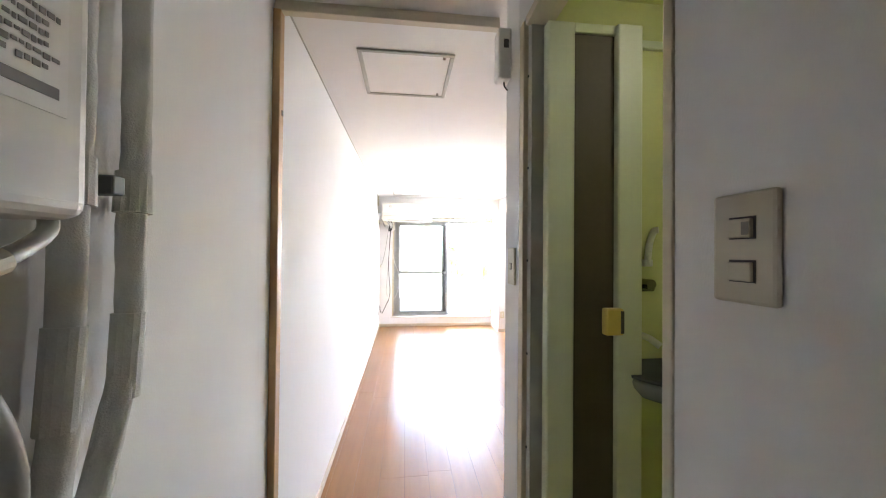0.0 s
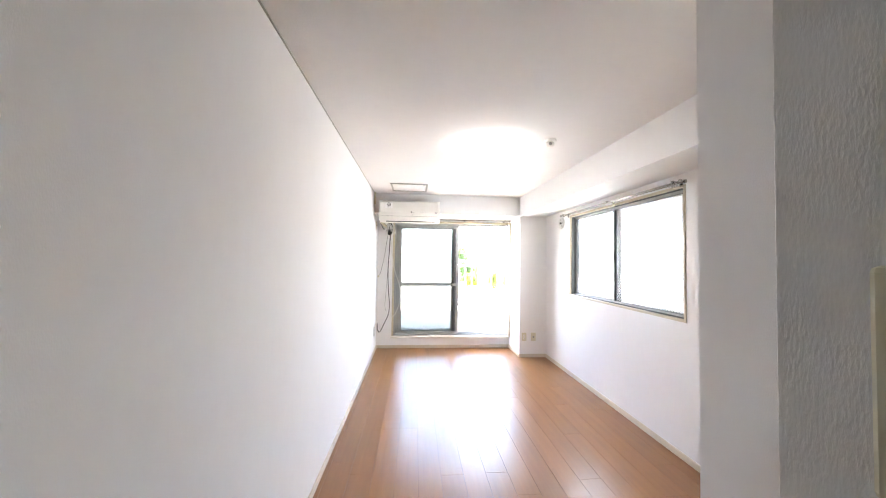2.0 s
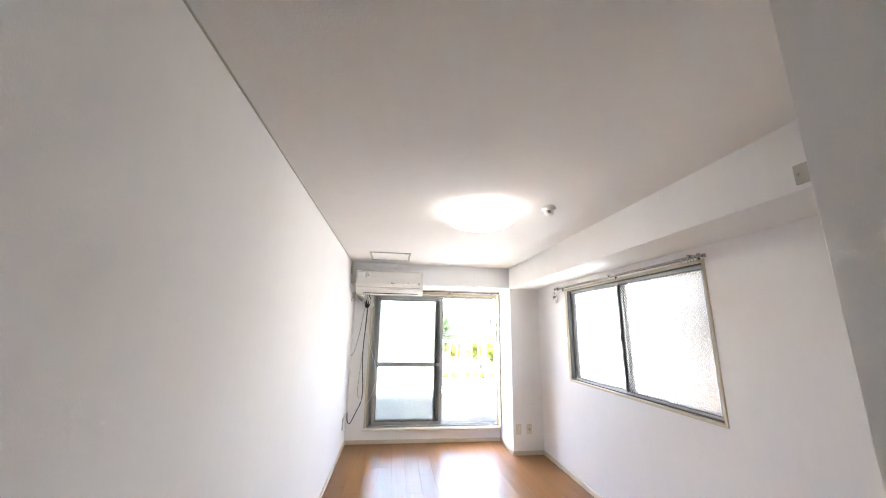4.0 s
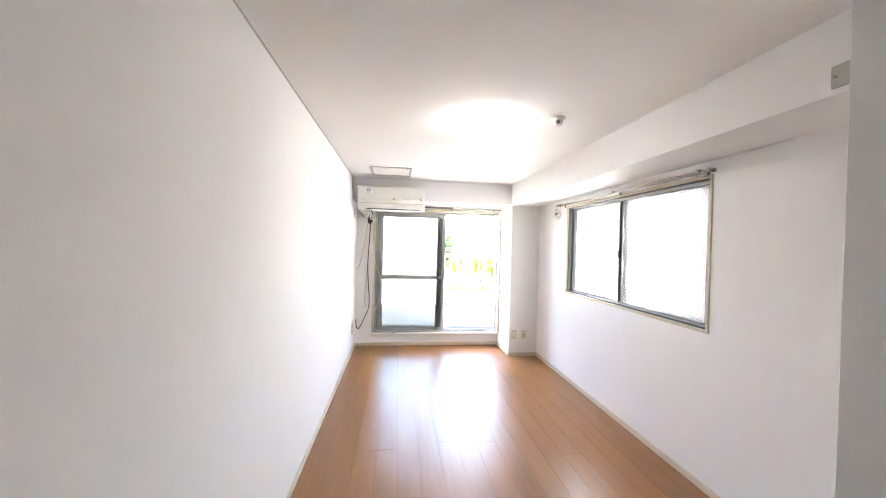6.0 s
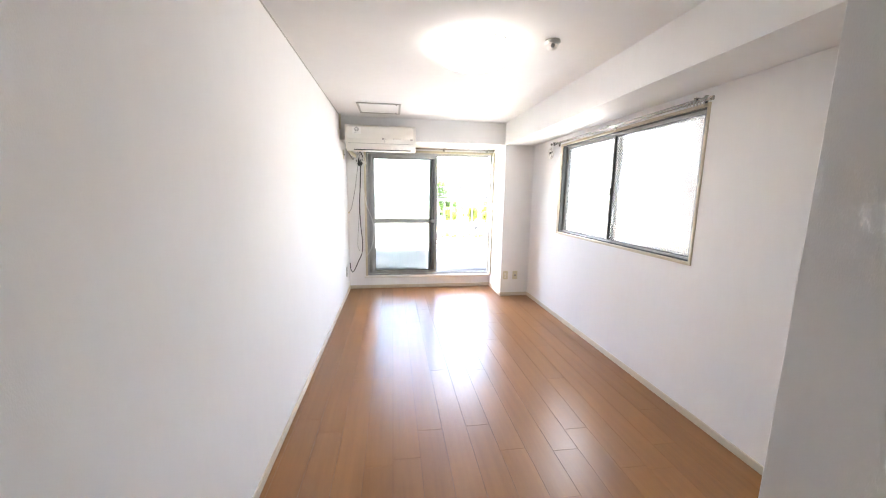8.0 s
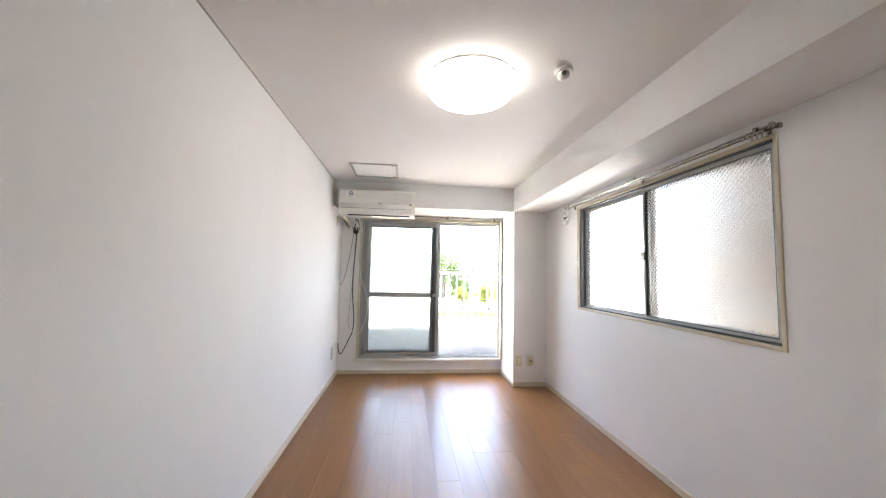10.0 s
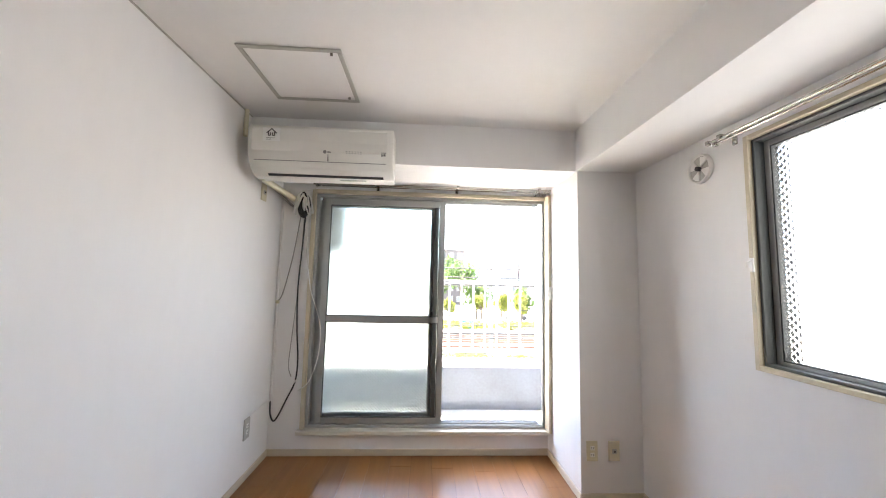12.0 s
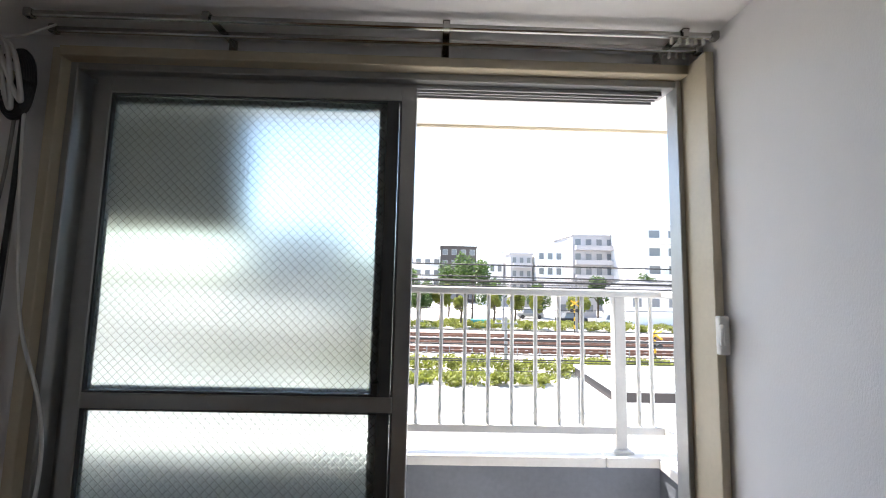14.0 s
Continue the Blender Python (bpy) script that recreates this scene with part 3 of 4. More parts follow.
# ---- wall plates ----
def outlet(name, wall, c, label, color, w=0.07, h=0.12, detail="outlet"):
    """wall: 'n' faces -y, 'w' faces +x, 'e' faces -x."""
    th = thing(name, c, label, "wall plate")

    def slab(du0, du1, dz0, dz1, d0, d1, bev=0.0):
        x, y, z = c
        if wall == "n":
            return B(x + du0, x + du1, y - d1, y - d0, z + dz0, z + dz1, bev=bev)
        s = 1 if wall == "w" else -1
        lo, hi = sorted((x + s * d0, x + s * d1))
        return B(lo, hi, y + du0, y + du1, z + dz0, z + dz1, bev=bev)
    part("plate", slab(-w / 2, w / 2, -h / 2, h / 2, 0, 0.009, 0.004), color, th)
    if detail == "outlet":
        for dz in (-0.022, 0.018):
            part("insert", slab(-0.013, 0.013, dz - 0.012, dz + 0.014, 0.009, 0.0115, 0.001), WHITEPL, th)
            for du in (-0.006, 0.006):
                part("slot", slab(du - 0.0015, du + 0.0015, dz - 0.004, dz + 0.007, 0.0115, 0.0122), BLACK, th)
    elif detail == "coax":
        part("socket", slab(-0.014, 0.014, -0.014, 0.014, 0.009, 0.013, 0.004), GREYPL, th)
        part("pin", slab(-0.005, 0.005, -0.005, 0.005, 0.013, 0.02, 0.001), INK, th)
    elif detail == "switch":
        for dz in (0.021, -0.026):
            part("rocker_well", slab(-0.0155, 0.0145, dz - 0.0115, dz + 0.013, 0.009, 0.0097), INK, th, "dark gap round the rocker")
            part("rocker", slab(-0.0135, 0.0135, dz - 0.010, dz + 0.0105, 0.0097, 0.014, 0.001), color, th)
        part("pilot_window", slab(-0.012, -0.004, 0.014, 0.028, 0.014, 0.0146), GREYINK, th)
    elif detail == "single":
        part("rocker_well", slab(-0.014, 0.014, -0.011, 0.011, 0.009, 0.0097), INK, th)
        part("rocker", slab(-0.0125, 0.0125, -0.0085, 0.0095, 0.0097, 0.013, 0.001), color, th)
    return th


outlet("wall_outlet", "n", (1.815, COLY, 0.30), "ivory double wall outlet low on the column", IVORY)
outlet("antenna_socket", "n", (1.955, COLY, 0.30), "ivory antenna socket plate beside the outlet", IVORY, detail="coax")
outlet("wall_outlet", "w", (XL, 8.11, 0.335), "grey-white wall outlet low on the wall", GREYPL, 0.075, 0.135)
outlet("power_socket", "w", (XL, 8.12, 1.925), "ivory socket plate below the air conditioner", IVORY, 0.075, 0.12, "coax")
outlet("light_switch", "e", (XB, 2.124, 1.415), "beige two-rocker light switch in the passage", BEIGEPL, 0.073, 0.122, "switch")
outlet("light_switch", "e", (XB, 2.960, 1.362), "ivory single light switch beside the doorway", IVORY, 0.072, 0.128, "single")

# round wall vent
vent = thing("wall_vent", (XR, 7.32, 1.933), "round grey-white wall vent with a pinwheel grille", "vent")


def disc_x(x, c, r0, r1, d, n=40):
    bm = bmesh.new()
    rings = [[bm.verts.new((xx, c[0] + r * math.cos(2 * math.pi * k / n), c[1] + r * math.sin(2 * math.pi * k / n))) for k in range(n)] for xx, r in ((x, r1), (x - d, r1 - 0.004), (x - d, r0), (x, r0))]
    for a, b in zip(rings, rings[1:] + rings[:1]):
        for k in range(n):
            bm.faces.new((a[k], a[(k + 1) % n], b[(k + 1) % n], b[k])).smooth = True
    return bm


part("ring", disc_x(XR, (7.32, 1.933), 0.066, 0.076, 0.02), WHITEPL, vent)
part("disc", cyl(bmesh.new(), (XR, 7.32, 1.933), (XR - 0.006, 7.32, 1.933), 0.067, n=32), GREYPL, vent)
for k in range(4):
    a = math.pi / 2 * k + 0.5
    bm = bmesh.new()
    p = [(0.008, a), (0.062, a - 0.42), (0.062, a), (0.062, a + 0.42)]
    lo = [bm.verts.new((XR - 0.007, 7.32 + r * math.cos(t), 1.933 + r * math.sin(t))) for r, t in p]
    hi = [bm.verts.new((XR - 0.012, 7.32 + r * math.cos(t), 1.933 + r * math.sin(t))) for r, t in p]
    bm.faces.new(lo)
    bm.faces.new(hi)
    for i in range(4):
        bm.faces.new((lo[i], lo[(i + 1) % 4], hi[(i + 1) % 4], hi[i]))
    part("blade", bm, WHITEPL, vent)
part("knob", cyl(bmesh.new(), (XR - 0.01, 7.32, 1.933), (XR - 0.03, 7.32, 1.933), 0.011), INK, vent, "dark centre knob")

# ---- cables beside the balcony door ----
coil = thing("cable_coil", (-0.21, 8.42, 1.93), "bundle of black and white cables tied with white cord", "cable")
for k in range(7):
    o = 0.006 * k
    pts = [(-0.215 + (0.045 - 0.003 * k) * math.cos(t) + o * 0.5, 8.40 - o, 1.905 + (0.10 - 0.006 * k) * math.sin(t)) for t in [2 * math.pi * i / 10 for i in range(11)]]
    part("black_loop", tube(bmesh.new(), pts, 0.0065, 6, 3), BLACK, coil, "black cable loop")
for dx, dz in ((-0.065, -0.17), (-0.045, -0.20), (0.06, -0.20), (0.085, -0.18)):
    part("white_loop", tube(bmesh.new(), [(-0.205, 8.342, 2.005), (-0.205 + dx * 0.6, 8.335, 1.96), (-0.205 + dx, 8.335, 2.005 + dz), (-0.215 + dx * 0.7, 8.338, 2.0 + dz * 0.7), (-0.205, 8.34, 1.98)], 0.0055, 6, 4), WHITECORD, coil, "white cord loop")
part("white_tail", tube(bmesh.new(), [(-0.205, 8.342, 2.0), (-0.15, 8.345, 2.012), (-0.07, 8.35, 2.05)], 0.003, 6, 4), WHITECORD, coil, "white cord end")
wires = thing("hanging_cable", (-0.25, 8.43, 0.28), "black cable hanging in a loop beside the balcony door", "cable")
part("cord", tube(bmesh.new(), [(-0.20, 8.41, 1.90), (-0.215, 8.42, 1.6), (-0.235, 8.43, 1.25), (-0.225, 8.43, 0.95), (-0.205, 8.43, 0.72), (-0.215, 8.43, 0.55), (-0.27, 8.43, 0.42), (-0.33, 8.43, 0.29), (-0.36, 8.43, 0.26), (-0.385, 8.43, 0.31), (-0.39, 8.43, 0.40)], 0.006, 8), BLACK, wires)
part("ferrule", cyl(bmesh.new(), (-0.225, 8.43, 0.535), (-0.212, 8.43, 0.56), 0.008), WHITECORD, wires)
w2 = thing("hanging_cable", (-0.1, 8.41, 0.6), "thin white cable hanging over the door frame", "cable")
part("cord", tube(bmesh.new(), [(-0.19, 8.40, 1.88), (-0.175, 8.405, 1.55), (-0.13, 8.40, 1.25), (-0.06, 8.40, 1.05), (-0.035, 8.40, 0.9), (-0.05, 8.40, 0.72), (-0.11, 8.41, 0.55), (-0.19, 8.43, 0.48)], 0.0042, 8), WHITECORD, w2)
w3 = thing("hanging_cable", (-0.35, 8.44, 1.15), "thin grey cable clipped to the end wall", "cable")
part("cord", tube(bmesh.new(), [(-0.235, 8.42, 1.88), (-0.27, 8.44, 1.65), (-0.30, 8.44, 1.45), (-0.355, 8.44, 1.2), (-0.395, 8.44, 1.145)], 0.004, 8), GREYCORD, w3)
part("clip", B(-0.40, -0.375, 8.43, 8.45, 1.13, 1.155, bev=0.003), IVORY, w3)
w4 = thing("hanging_cable", (-0.27, 8.44, 0.6), "thin grey cord hanging straight down", "cable")
part("cord", tube(bmesh.new(), [(-0.215, 8.42, 1.85), (-0.235, 8.44, 1.3), (-0.265, 8.44, 0.85), (-0.275, 8.44, 0.66), (-0.25, 8.44, 0.58)], 0.003, 6), GREYCORD, w4)
mould = thing("cable_moulding", (-0.39, 8.44, 0.4), "white cable moulding up the corner and along the wall", "cable moulding")
part("riser", B(-0.402, -0.386, 8.436, 8.45, 0.40, 1.93, bev=0.003), WALLPAPER, mould)
part("run", tube(bmesh.new(), [(-0.397, 8.43, 0.405), (-0.397, 8.30, 0.41), (-0.397, 8.14, 0.405)], 0.007), WALLPAPER, mould)

# ---- entrance passage: bathroom doorway ----
bath = thing("door_bathroom", (0.46, 2.5, 0), "bathroom doorway with a folded smoked-panel door", "folding door", kind="structure")
part("near_casing", B(0.414, 0.50, 2.153, 2.173, 0, 2.16, bev=0.003), BASEBOARD, bath, "cream door casing")
part("top_casing", B(0.416, 0.50, 2.173, 2.765, 2.13, 2.16, bev=0.003), BASEBOARD, bath)
part("corner_bead", B(0.417, 0.44, 2.786, 2.825, 0, 2.16, bev=0.003), CREAMWOOD, bath, "cream corner bead")
tr = part("track_jamb", B(0.432, 0.50, 2.755, 2.785, 0, 2.16, bev=0.002), GREYPL, bath, "grey metal jamb with screws")
for k in range(7):
    part("screw", cyl(bmesh.new(), (0.429, 2.778, 0.2 + 0.296 * k), (0.433, 2.778, 0.2 + 0.296 * k), 0.004, n=10), DARKALU, tr)
# dark strip standing in for the shade in the gap beside the leaf
part("gap_shade_strip", B(0.475, 0.50, 2.744, 2.754, 0, 2.13), SMOKED, bath)
leaf = part("door_leaf", B(0.465, 0.552, 2.705, 2.742, 0.03, 2.115, bev=0.006), DOORWHITE, bath, "pale door stile")
part("smoked_panel", B(0.552, 0.684, 2.716, 2.73, 0.06, 2.085), SMOKED, leaf, "smoked brown plastic panel")
part("far_stile", B(0.684, 0.766, 2.695, 2.742, 0.03, 2.115, bev=0.006), DOORWHITE, leaf)
part("top_rail", B(0.552, 0.684, 2.708, 2.742, 2.085, 2.115, bev=0.003), DOORWHITE, leaf)
part("bottom_rail", B(0.552, 0.684, 2.708, 2.742, 0.03, 0.06, bev=0.003), DOORWHITE, leaf)
hd = part("handle", B(0.635, 0.69, 2.672, 2.70, 1.165, 1.245, bev=0.005), HANDLE, leaf, "yellowed plastic pull handle")
part("finger_slot", B(0.68, 0.689, 2.669, 2.673, 1.172, 1.238), INK, hd)

# bathroom shell
bm = bmesh.new()
bx(bm, 0.53, 1.73, 2.925, 2.955, 0, 2.3)
bx(bm, 1.73, 1.78, 1.5, 2.955, 0, 2.3)
bx(bm, 0.53, 1.78, 1.45, 1.5, 0, 2.3)
bx(bm, 0.532, 0.542, 1.5, 2.205, 0, 2.3)
setting("wall_bathroom", bm, BATHWALL, "yellow-green bathroom panel walls", "wall")
setting("ceiling_bathroom", B(0.53, 1.78, 1.45, 2.955, 2.3, 2.36), BATHWALL, "pale yellow-green bathroom ceiling", "ceiling")
setting("floor_bathroom", B(0.53, 1.78, 1.45, 2.955, 0.001, 0.05), BATHWALL, "pale bathroom floor", "floor")
setting("trim_bathroom", B(0.55, 1.73, 2.91, 2.925, 2.13, 2.16, bev=0.004), DOORWHITE, "pale cornice strip", "trim")
bl = thing("bathroom_lamp", (1.1, 2.2, 2.3), "small round bathroom ceiling lamp, switched on", "ceiling lamp")
part("base", lathe(bmesh.new(), (1.1, 2.2), [(0.10, 2.299), (0.105, 2.285), (0.09, 2.28)], 24), WHITEPL, bl)
part("cover", lathe(bmesh.new(), (1.1, 2.2), [(0.085, 2.281), (0.08, 2.24), (0.05, 2.215), (0.005, 2.21)], 24), BATHGLOW, bl, "lit milky cover")
mir = thing("bathroom_mirror", (0.85, 2.86, 1.05), "tall narrow bathroom mirror panel above the basin", "mirror")
part("glass", B(0.76, 0.94, 2.852, 2.858, 1.03, 1.53), MIRROR, mir)
part("rim", frame_rect(bmesh.new(), "x", 0.752, 0.948, 1.022, 1.538, 2.85, 2.86, 0.008), CERAMIC, mir)
basin = thing("washbasin", (0.9, 2.7, 0.9), "grey-green ceramic washbasin with rounded front", "washbasin")
bm = bmesh.new()
lathe(bm, (0.90, 2.74), [(0.10, 0.895), (0.14, 0.905), (0.168, 0.935), (0.175, 0.955), (0.17, 0.965), (0.155, 0.955), (0.12, 0.925), (0.01, 0.915)], 32)
for v in bm.verts:
    v.co.y = min(v.co.y, 2.858)
part("bowl", bm, CERAMIC, basin)
part("rim", lathe(bmesh.new(), (0.90, 2.74), [(0.155, 0.966), (0.176, 0.966), (0.178, 0.975), (0.156, 0.975)], 32), DARKALU, basin)
tap = thing("shower_mixer", (0.86, 2.84, 1.3), "chrome mixer with a white hand shower on its hook", "shower")
part("body", cyl(bmesh.new(), (0.80, 2.83, 1.29), (0.90, 2.83, 1.29), 0.012), CHROME, tap)
part("knob", cyl(bmesh.new(), (0.875, 2.85, 1.305), (0.875, 2.80, 1.305), 0.017), CHROME, tap)
part("hand_shower", tube(bmesh.new(), [(0.885, 2.835, 1.37), (0.885, 2.825, 1.44), (0.89, 2.81, 1.485), (0.90, 2.80, 1.49)], 0.011), WHITEPL, tap, "white hand shower")
part("holder", B(0.868, 0.90, 2.825, 2.858, 1.365, 1.39, bev=0.004), WHITEPL, tap)
part("spout", tube(bmesh.new(), [(0.85, 2.83, 1.13), (0.86, 2.79, 1.125), (0.88, 2.765, 1.105)], 0.012), WHITEPL, tap)

# door sensor box above
sb = thing("alarm_box", (XB, 3.02, 2.03), "white plastic alarm box high beside the doorway", "alarm box")
part("case", B(XB - 0.05, XB, 2.99, 3.05, 2.035, 2.22, bev=0.008), WHITEPL, sb)
part("window", B(XB - 0.03, XB - 0.012, 2.987, 2.9905, 2.145, 2.175), INK, sb, "small dark window")
part("cord", tube(bmesh.new(), [(XB - 0.02, 3.02, 2.036), (XB - 0.018, 3.02, 2.02), (XB - 0.004, 3.03, 2.01)], 0.003), BLACK, sb)

# ---- water heater and its pipes ----
wh = thing("water_heater", (-0.34, 1.9, 1.44), "white gas water heater with rounded corners and a printed notice", "water heater")
part("case", B(XH, -0.30, 1.72, 2.197, 1.44, 2.10, bev=0.02, seg=4), WHITEPL, wh)
note = part("notice", B(-0.3002, -0.2985, 1.80, 2.16, 1.55, 1.98), PAPER, wh, "printed notice with unreadable lines")
bm = bmesh.new()
rnd = random.Random(4)
for k in range(34):
    z = 1.968 - 0.0112 * k
    if k in (12, 13, 14):
        # a boxed sign at the line's end
        bx(bm, -0.2986, -0.2978, 2.125, 2.15, z - 0.009, z)
    y = 2.15 - (0.012 if k % 4 else 0.0) - (0.03 if k in (12, 13, 14) else 0.0)
    while y > 1.84:
        w = rnd.uniform(0.003, 0.008)
        if rnd.random() < 0.9:
            bx(bm, -0.2986, -0.2978, y - w, y, z - rnd.uniform(0.004, 0.0075), z - rnd.uniform(0, 0.001))
        y -= w + 0.0022
bx(bm, -0.2986, -0.2978, 1.82, 2.15, 1.566, 1.578)
part("printed_line", bm, GREYINK, note, "grey print bars")
part("gas_hose", tube(bmesh.new(), [(-0.33, 2.175, 1.45), (-0.325, 2.17, 1.428), (-0.315, 2.14, 1.41), (-0.305, 2.10, 1.395), (-0.30, 2.03, 1.37)], 0.009, 10), GREYCORD, wh, "grey hose")
part("hose_nut", cyl(bmesh.new(), (-0.306, 2.106, 1.396), (-0.303, 2.075, 1.386), 0.013), IVORY, wh, "cream hose connector")
part("lower_hose", tube(bmesh.new(), [(-0.31, 2.07, 1.32), (-0.305, 2.105, 1.24), (-0.305, 2.12, 1.16), (-0.31, 2.112, 1.05), (-0.32, 2.08, 0.95)], 0.012, 10), GREYCORD, wh)


def wrapped_pipe(dy, dx, low):
    th = thing("wrapped_pipe", (-0.395 + dx, 2.3 + dy, 0.0), "grey tape-wrapped water pipe running up the passage wall", "pipe", "heater pipes")
    tube_bm = tube(bmesh.new(), [(-0.40 + dx, 2.30 + dy, ZC - 0.002), (-0.40 + dx, 2.30 + dy, 1.9), (-0.395 + dx, 2.295 + dy, 1.6), (-0.397 + dx, 2.29 + dy, 1.45), (-0.395 + dx, 2.285 + dy, 1.25), (-0.395 + dx, 2.27 + dy * 0.75, 1.1), (-0.395 + dx, 2.235 + dy * 0.55, 0.93), (-0.395 + dx, 2.16 + low, 0.7), (-0.395 + dx, 2.02 + low, 0.4), (-0.395 + dx, 2.0 + low, 0.005)], 0.021, 14, 8)
    for v in tube_bm.verts:
        v.co += 0.0018 * Vector((noise.noise(v.co * 30), noise.noise(v.co * 31 + Vector((9, 0, 0))), 0))
    part("pipe", tube_bm, WRAP, th)
    part("joint_wrap", cyl(bmesh.new(), (-0.396 + dx, 2.293 + dy, 1.54), (-0.396 + dx, 2.291 + dy, 1.47), 0.025, 0.027, 14), WRAP, th, "thicker taped joint")
    part("joint_wrap", cyl(bmesh.new(), (-0.395 + dx, 2.285 + dy, 1.30), (-0.395 + dx, 2.275 + dy, 1.16), 0.0235, 0.0225, 14), WRAP, th)
    return th


pipe_a = wrapped_pipe(-0.012, 0.0, 0.0)
pipe_b = wrapped_pipe(0.10, 0.0, 0.06)
cl = thing("pipe_clamp", (-0.42, 2.33, 1.5), "dark metal pipe clamp on the wall", "clamp")
part("strap", B(-0.438, -0.372, 2.318, 2.342, 1.492, 1.522, bev=0.003), DARKALU, cl)

for o in (bath, mir, basin, tap):
    o.location += Vector((0.03, 0.078, 0.065 if o is basin else 0))
for o in (wh, pipe_a, pipe_b, cl):
    o.location.y += 0.045

# ---- balcony ----
BY, BX1 = 9.22, 2.10
setting("floor_balcony", B(-1.6, 2.35, 8.54, 9.45, -0.15, 0.06), BALFLOOR, "grey coated balcony floor", "floor")
setting("ceiling_balcony", B(-1.6, 2.40, 8.54, 9.38, 2.27, 2.45), STUCCO, "white underside of the balcony above", "ceiling")
setting("wall_facade", B(-1.6, XL - 0.15, 8.40, 8.54, -0.15, 2.27), STUCCO, "white stucco facade", "wall")
setting("trim_balcony", B(-1.6, 2.40, 9.38, 9.40, 2.255, 2.45, bev=0.004), CREAMWOOD, "beige drip edge of the slab above", "trim")
parapet = thing("parapet", (0.5, 9.3, 0.06), "grey painted balcony parapet with a pale coping", "parapet", kind="structure")
bm = bmesh.new()
bx(bm, -1.6, BX1 + 0.22, BY + 0.012, BY + 0.22, -0.3, 0.47)
bx(bm, BX1 + 0.012, BX1 + 0.22, 8.54, BY + 0.012, -0.3, 0.47)
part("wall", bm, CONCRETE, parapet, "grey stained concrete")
for x0, x1 in ((-1.6, -0.4), (-0.396, 0.7), (0.704, 1.84), (1.844, BX1 + 0.24)):
    part("coping", B(x0, x1, BY, BY + 0.24, 0.47, 0.52, bev=0.006), STUCCO, parapet, "pale coping slab")
part("coping", B(BX1, BX1 + 0.24, 8.54, BY - 0.002, 0.47, 0.518, bev=0.006), STUCCO, parapet)
part("spot", cyl(bmesh.new(), (0.79, BY + 0.0115, 0.43), (0.79, BY + 0.0095, 0.43), 0.022, n=20), REDINK, parapet, "faded red mark")
rail = thing("railing", (0.5, BY + 0.08, 0.5), "grey-white painted metal balcony railing", "railing")
RY = BY + 0.07
part("top_rail", B(-1.6, BX1 + 0.10, RY - 0.025, RY + 0.025, 1.305, 1.342, bev=0.008), RAILPAINT, rail)
part("bottom_rail", B(-1.6, BX1 + 0.10, RY - 0.018, RY + 0.018, 0.605, 0.645, bev=0.005), RAILPAINT, rail)
part("top_rail", B(BX1 + 0.06, BX1 + 0.11, 8.54, RY - 0.026, 1.305, 1.342, bev=0.008), RAILPAINT, rail)
part("bottom_rail", B(BX1 + 0.067, BX1 + 0.103, 8.54, RY - 0.019, 0.605, 0.645, bev=0.005), RAILPAINT, rail)
me0 = None
xs = [0.887 - 0.1237 * k for k in range(1, 20)] + [0.887 + 0.1237 * k for k in range(8)] + [2.05, 2.12]
for x in xs:
    if me0 is None:
        first = part("baluster", cyl(bmesh.new(), (0, RY, 0.64), (0, RY, 1.31), 0.0105, n=10), RAILPAINT, rail)
        me0 = first.data
        first.location.x = x
        inv = first.matrix_parent_inverse.copy()
    else:
        o = new("baluster", me0)
        o.parent, o.matrix_parent_inverse = rail, inv
        o.location.x = x
for y in (8.72, 8.845, 8.97, 9.095):
    part("baluster", cyl(bmesh.new(), (BX1 + 0.085, y, 0.64), (BX1 + 0.085, y, 1.31), 0.0105, n=10), RAILPAINT, rail)
for x in (-1.0, 1.945):
    part("post", B(x - 0.03, x + 0.03, RY - 0.024, RY + 0.024, 0.53, 1.306, bev=0.006), RAILPAINT, rail)
    part("base_plate", B(x - 0.05, x + 0.05, RY - 0.045, RY + 0.045, 0.521, 0.535, bev=0.003), RAILPAINT, rail)
setting("wall_partition", B(-1.7, -1.6, 8.46, 9.45, -0.15, 2.27), STUCCO, "white balcony side partition", "wall")
panel = thing("awning_box", (-0.6, 9.3, 1.62), "grey awning box hung under the slab above the balcony", "awning box")
part("board", B(-1.5, -0.06, 9.27, 9.36, 1.62, 2.27, bev=0.01), GREYPANEL, panel)
part("lip", B(-1.5, -0.05, 9.26, 9.37, 1.60, 1.62, bev=0.004), ALU, panel)

# ---- outside ----
GZ = -4.5
setting("ground", B(-400, 400, 8.9, 900, GZ - 0.5, GZ), GROUND, "pale earth and paving", "ground")
setting("ground_near", B(-400, 400, -60, 8.9, GZ - 0.5, GZ), GROUND, "pale earth and paving", "ground")
setting("road", B(-120, 120, 15.5, 27.0, GZ, GZ + 0.03), ASPHALT, "sunlit pale asphalt street", "road")
# unseen mass over the room, added to keep sky and sun off the neighbour wall
setting("wall_unseen_upper_floors", B(-6, 2.29, -2, 8.54, 2.54, 9.5), STUCCO, "unseen white stucco upper floors, added to block sky light", "wall")
setting("neighbour_wall", B(2.95, 3.3, -4.0, 7.15, GZ, 7.5), TANWALL, "tan wall of the next building", "wall")
setting("wall_building", B(-4, 2.29, -2, 0.38, GZ, 2.6), STUCCO, "white stucco of the own building", "wall")
setting("ground_ballast", B(-150, 150, 33, 46, GZ, GZ + 0.12), BALLAST, "rust-brown railway ballast", "ground")
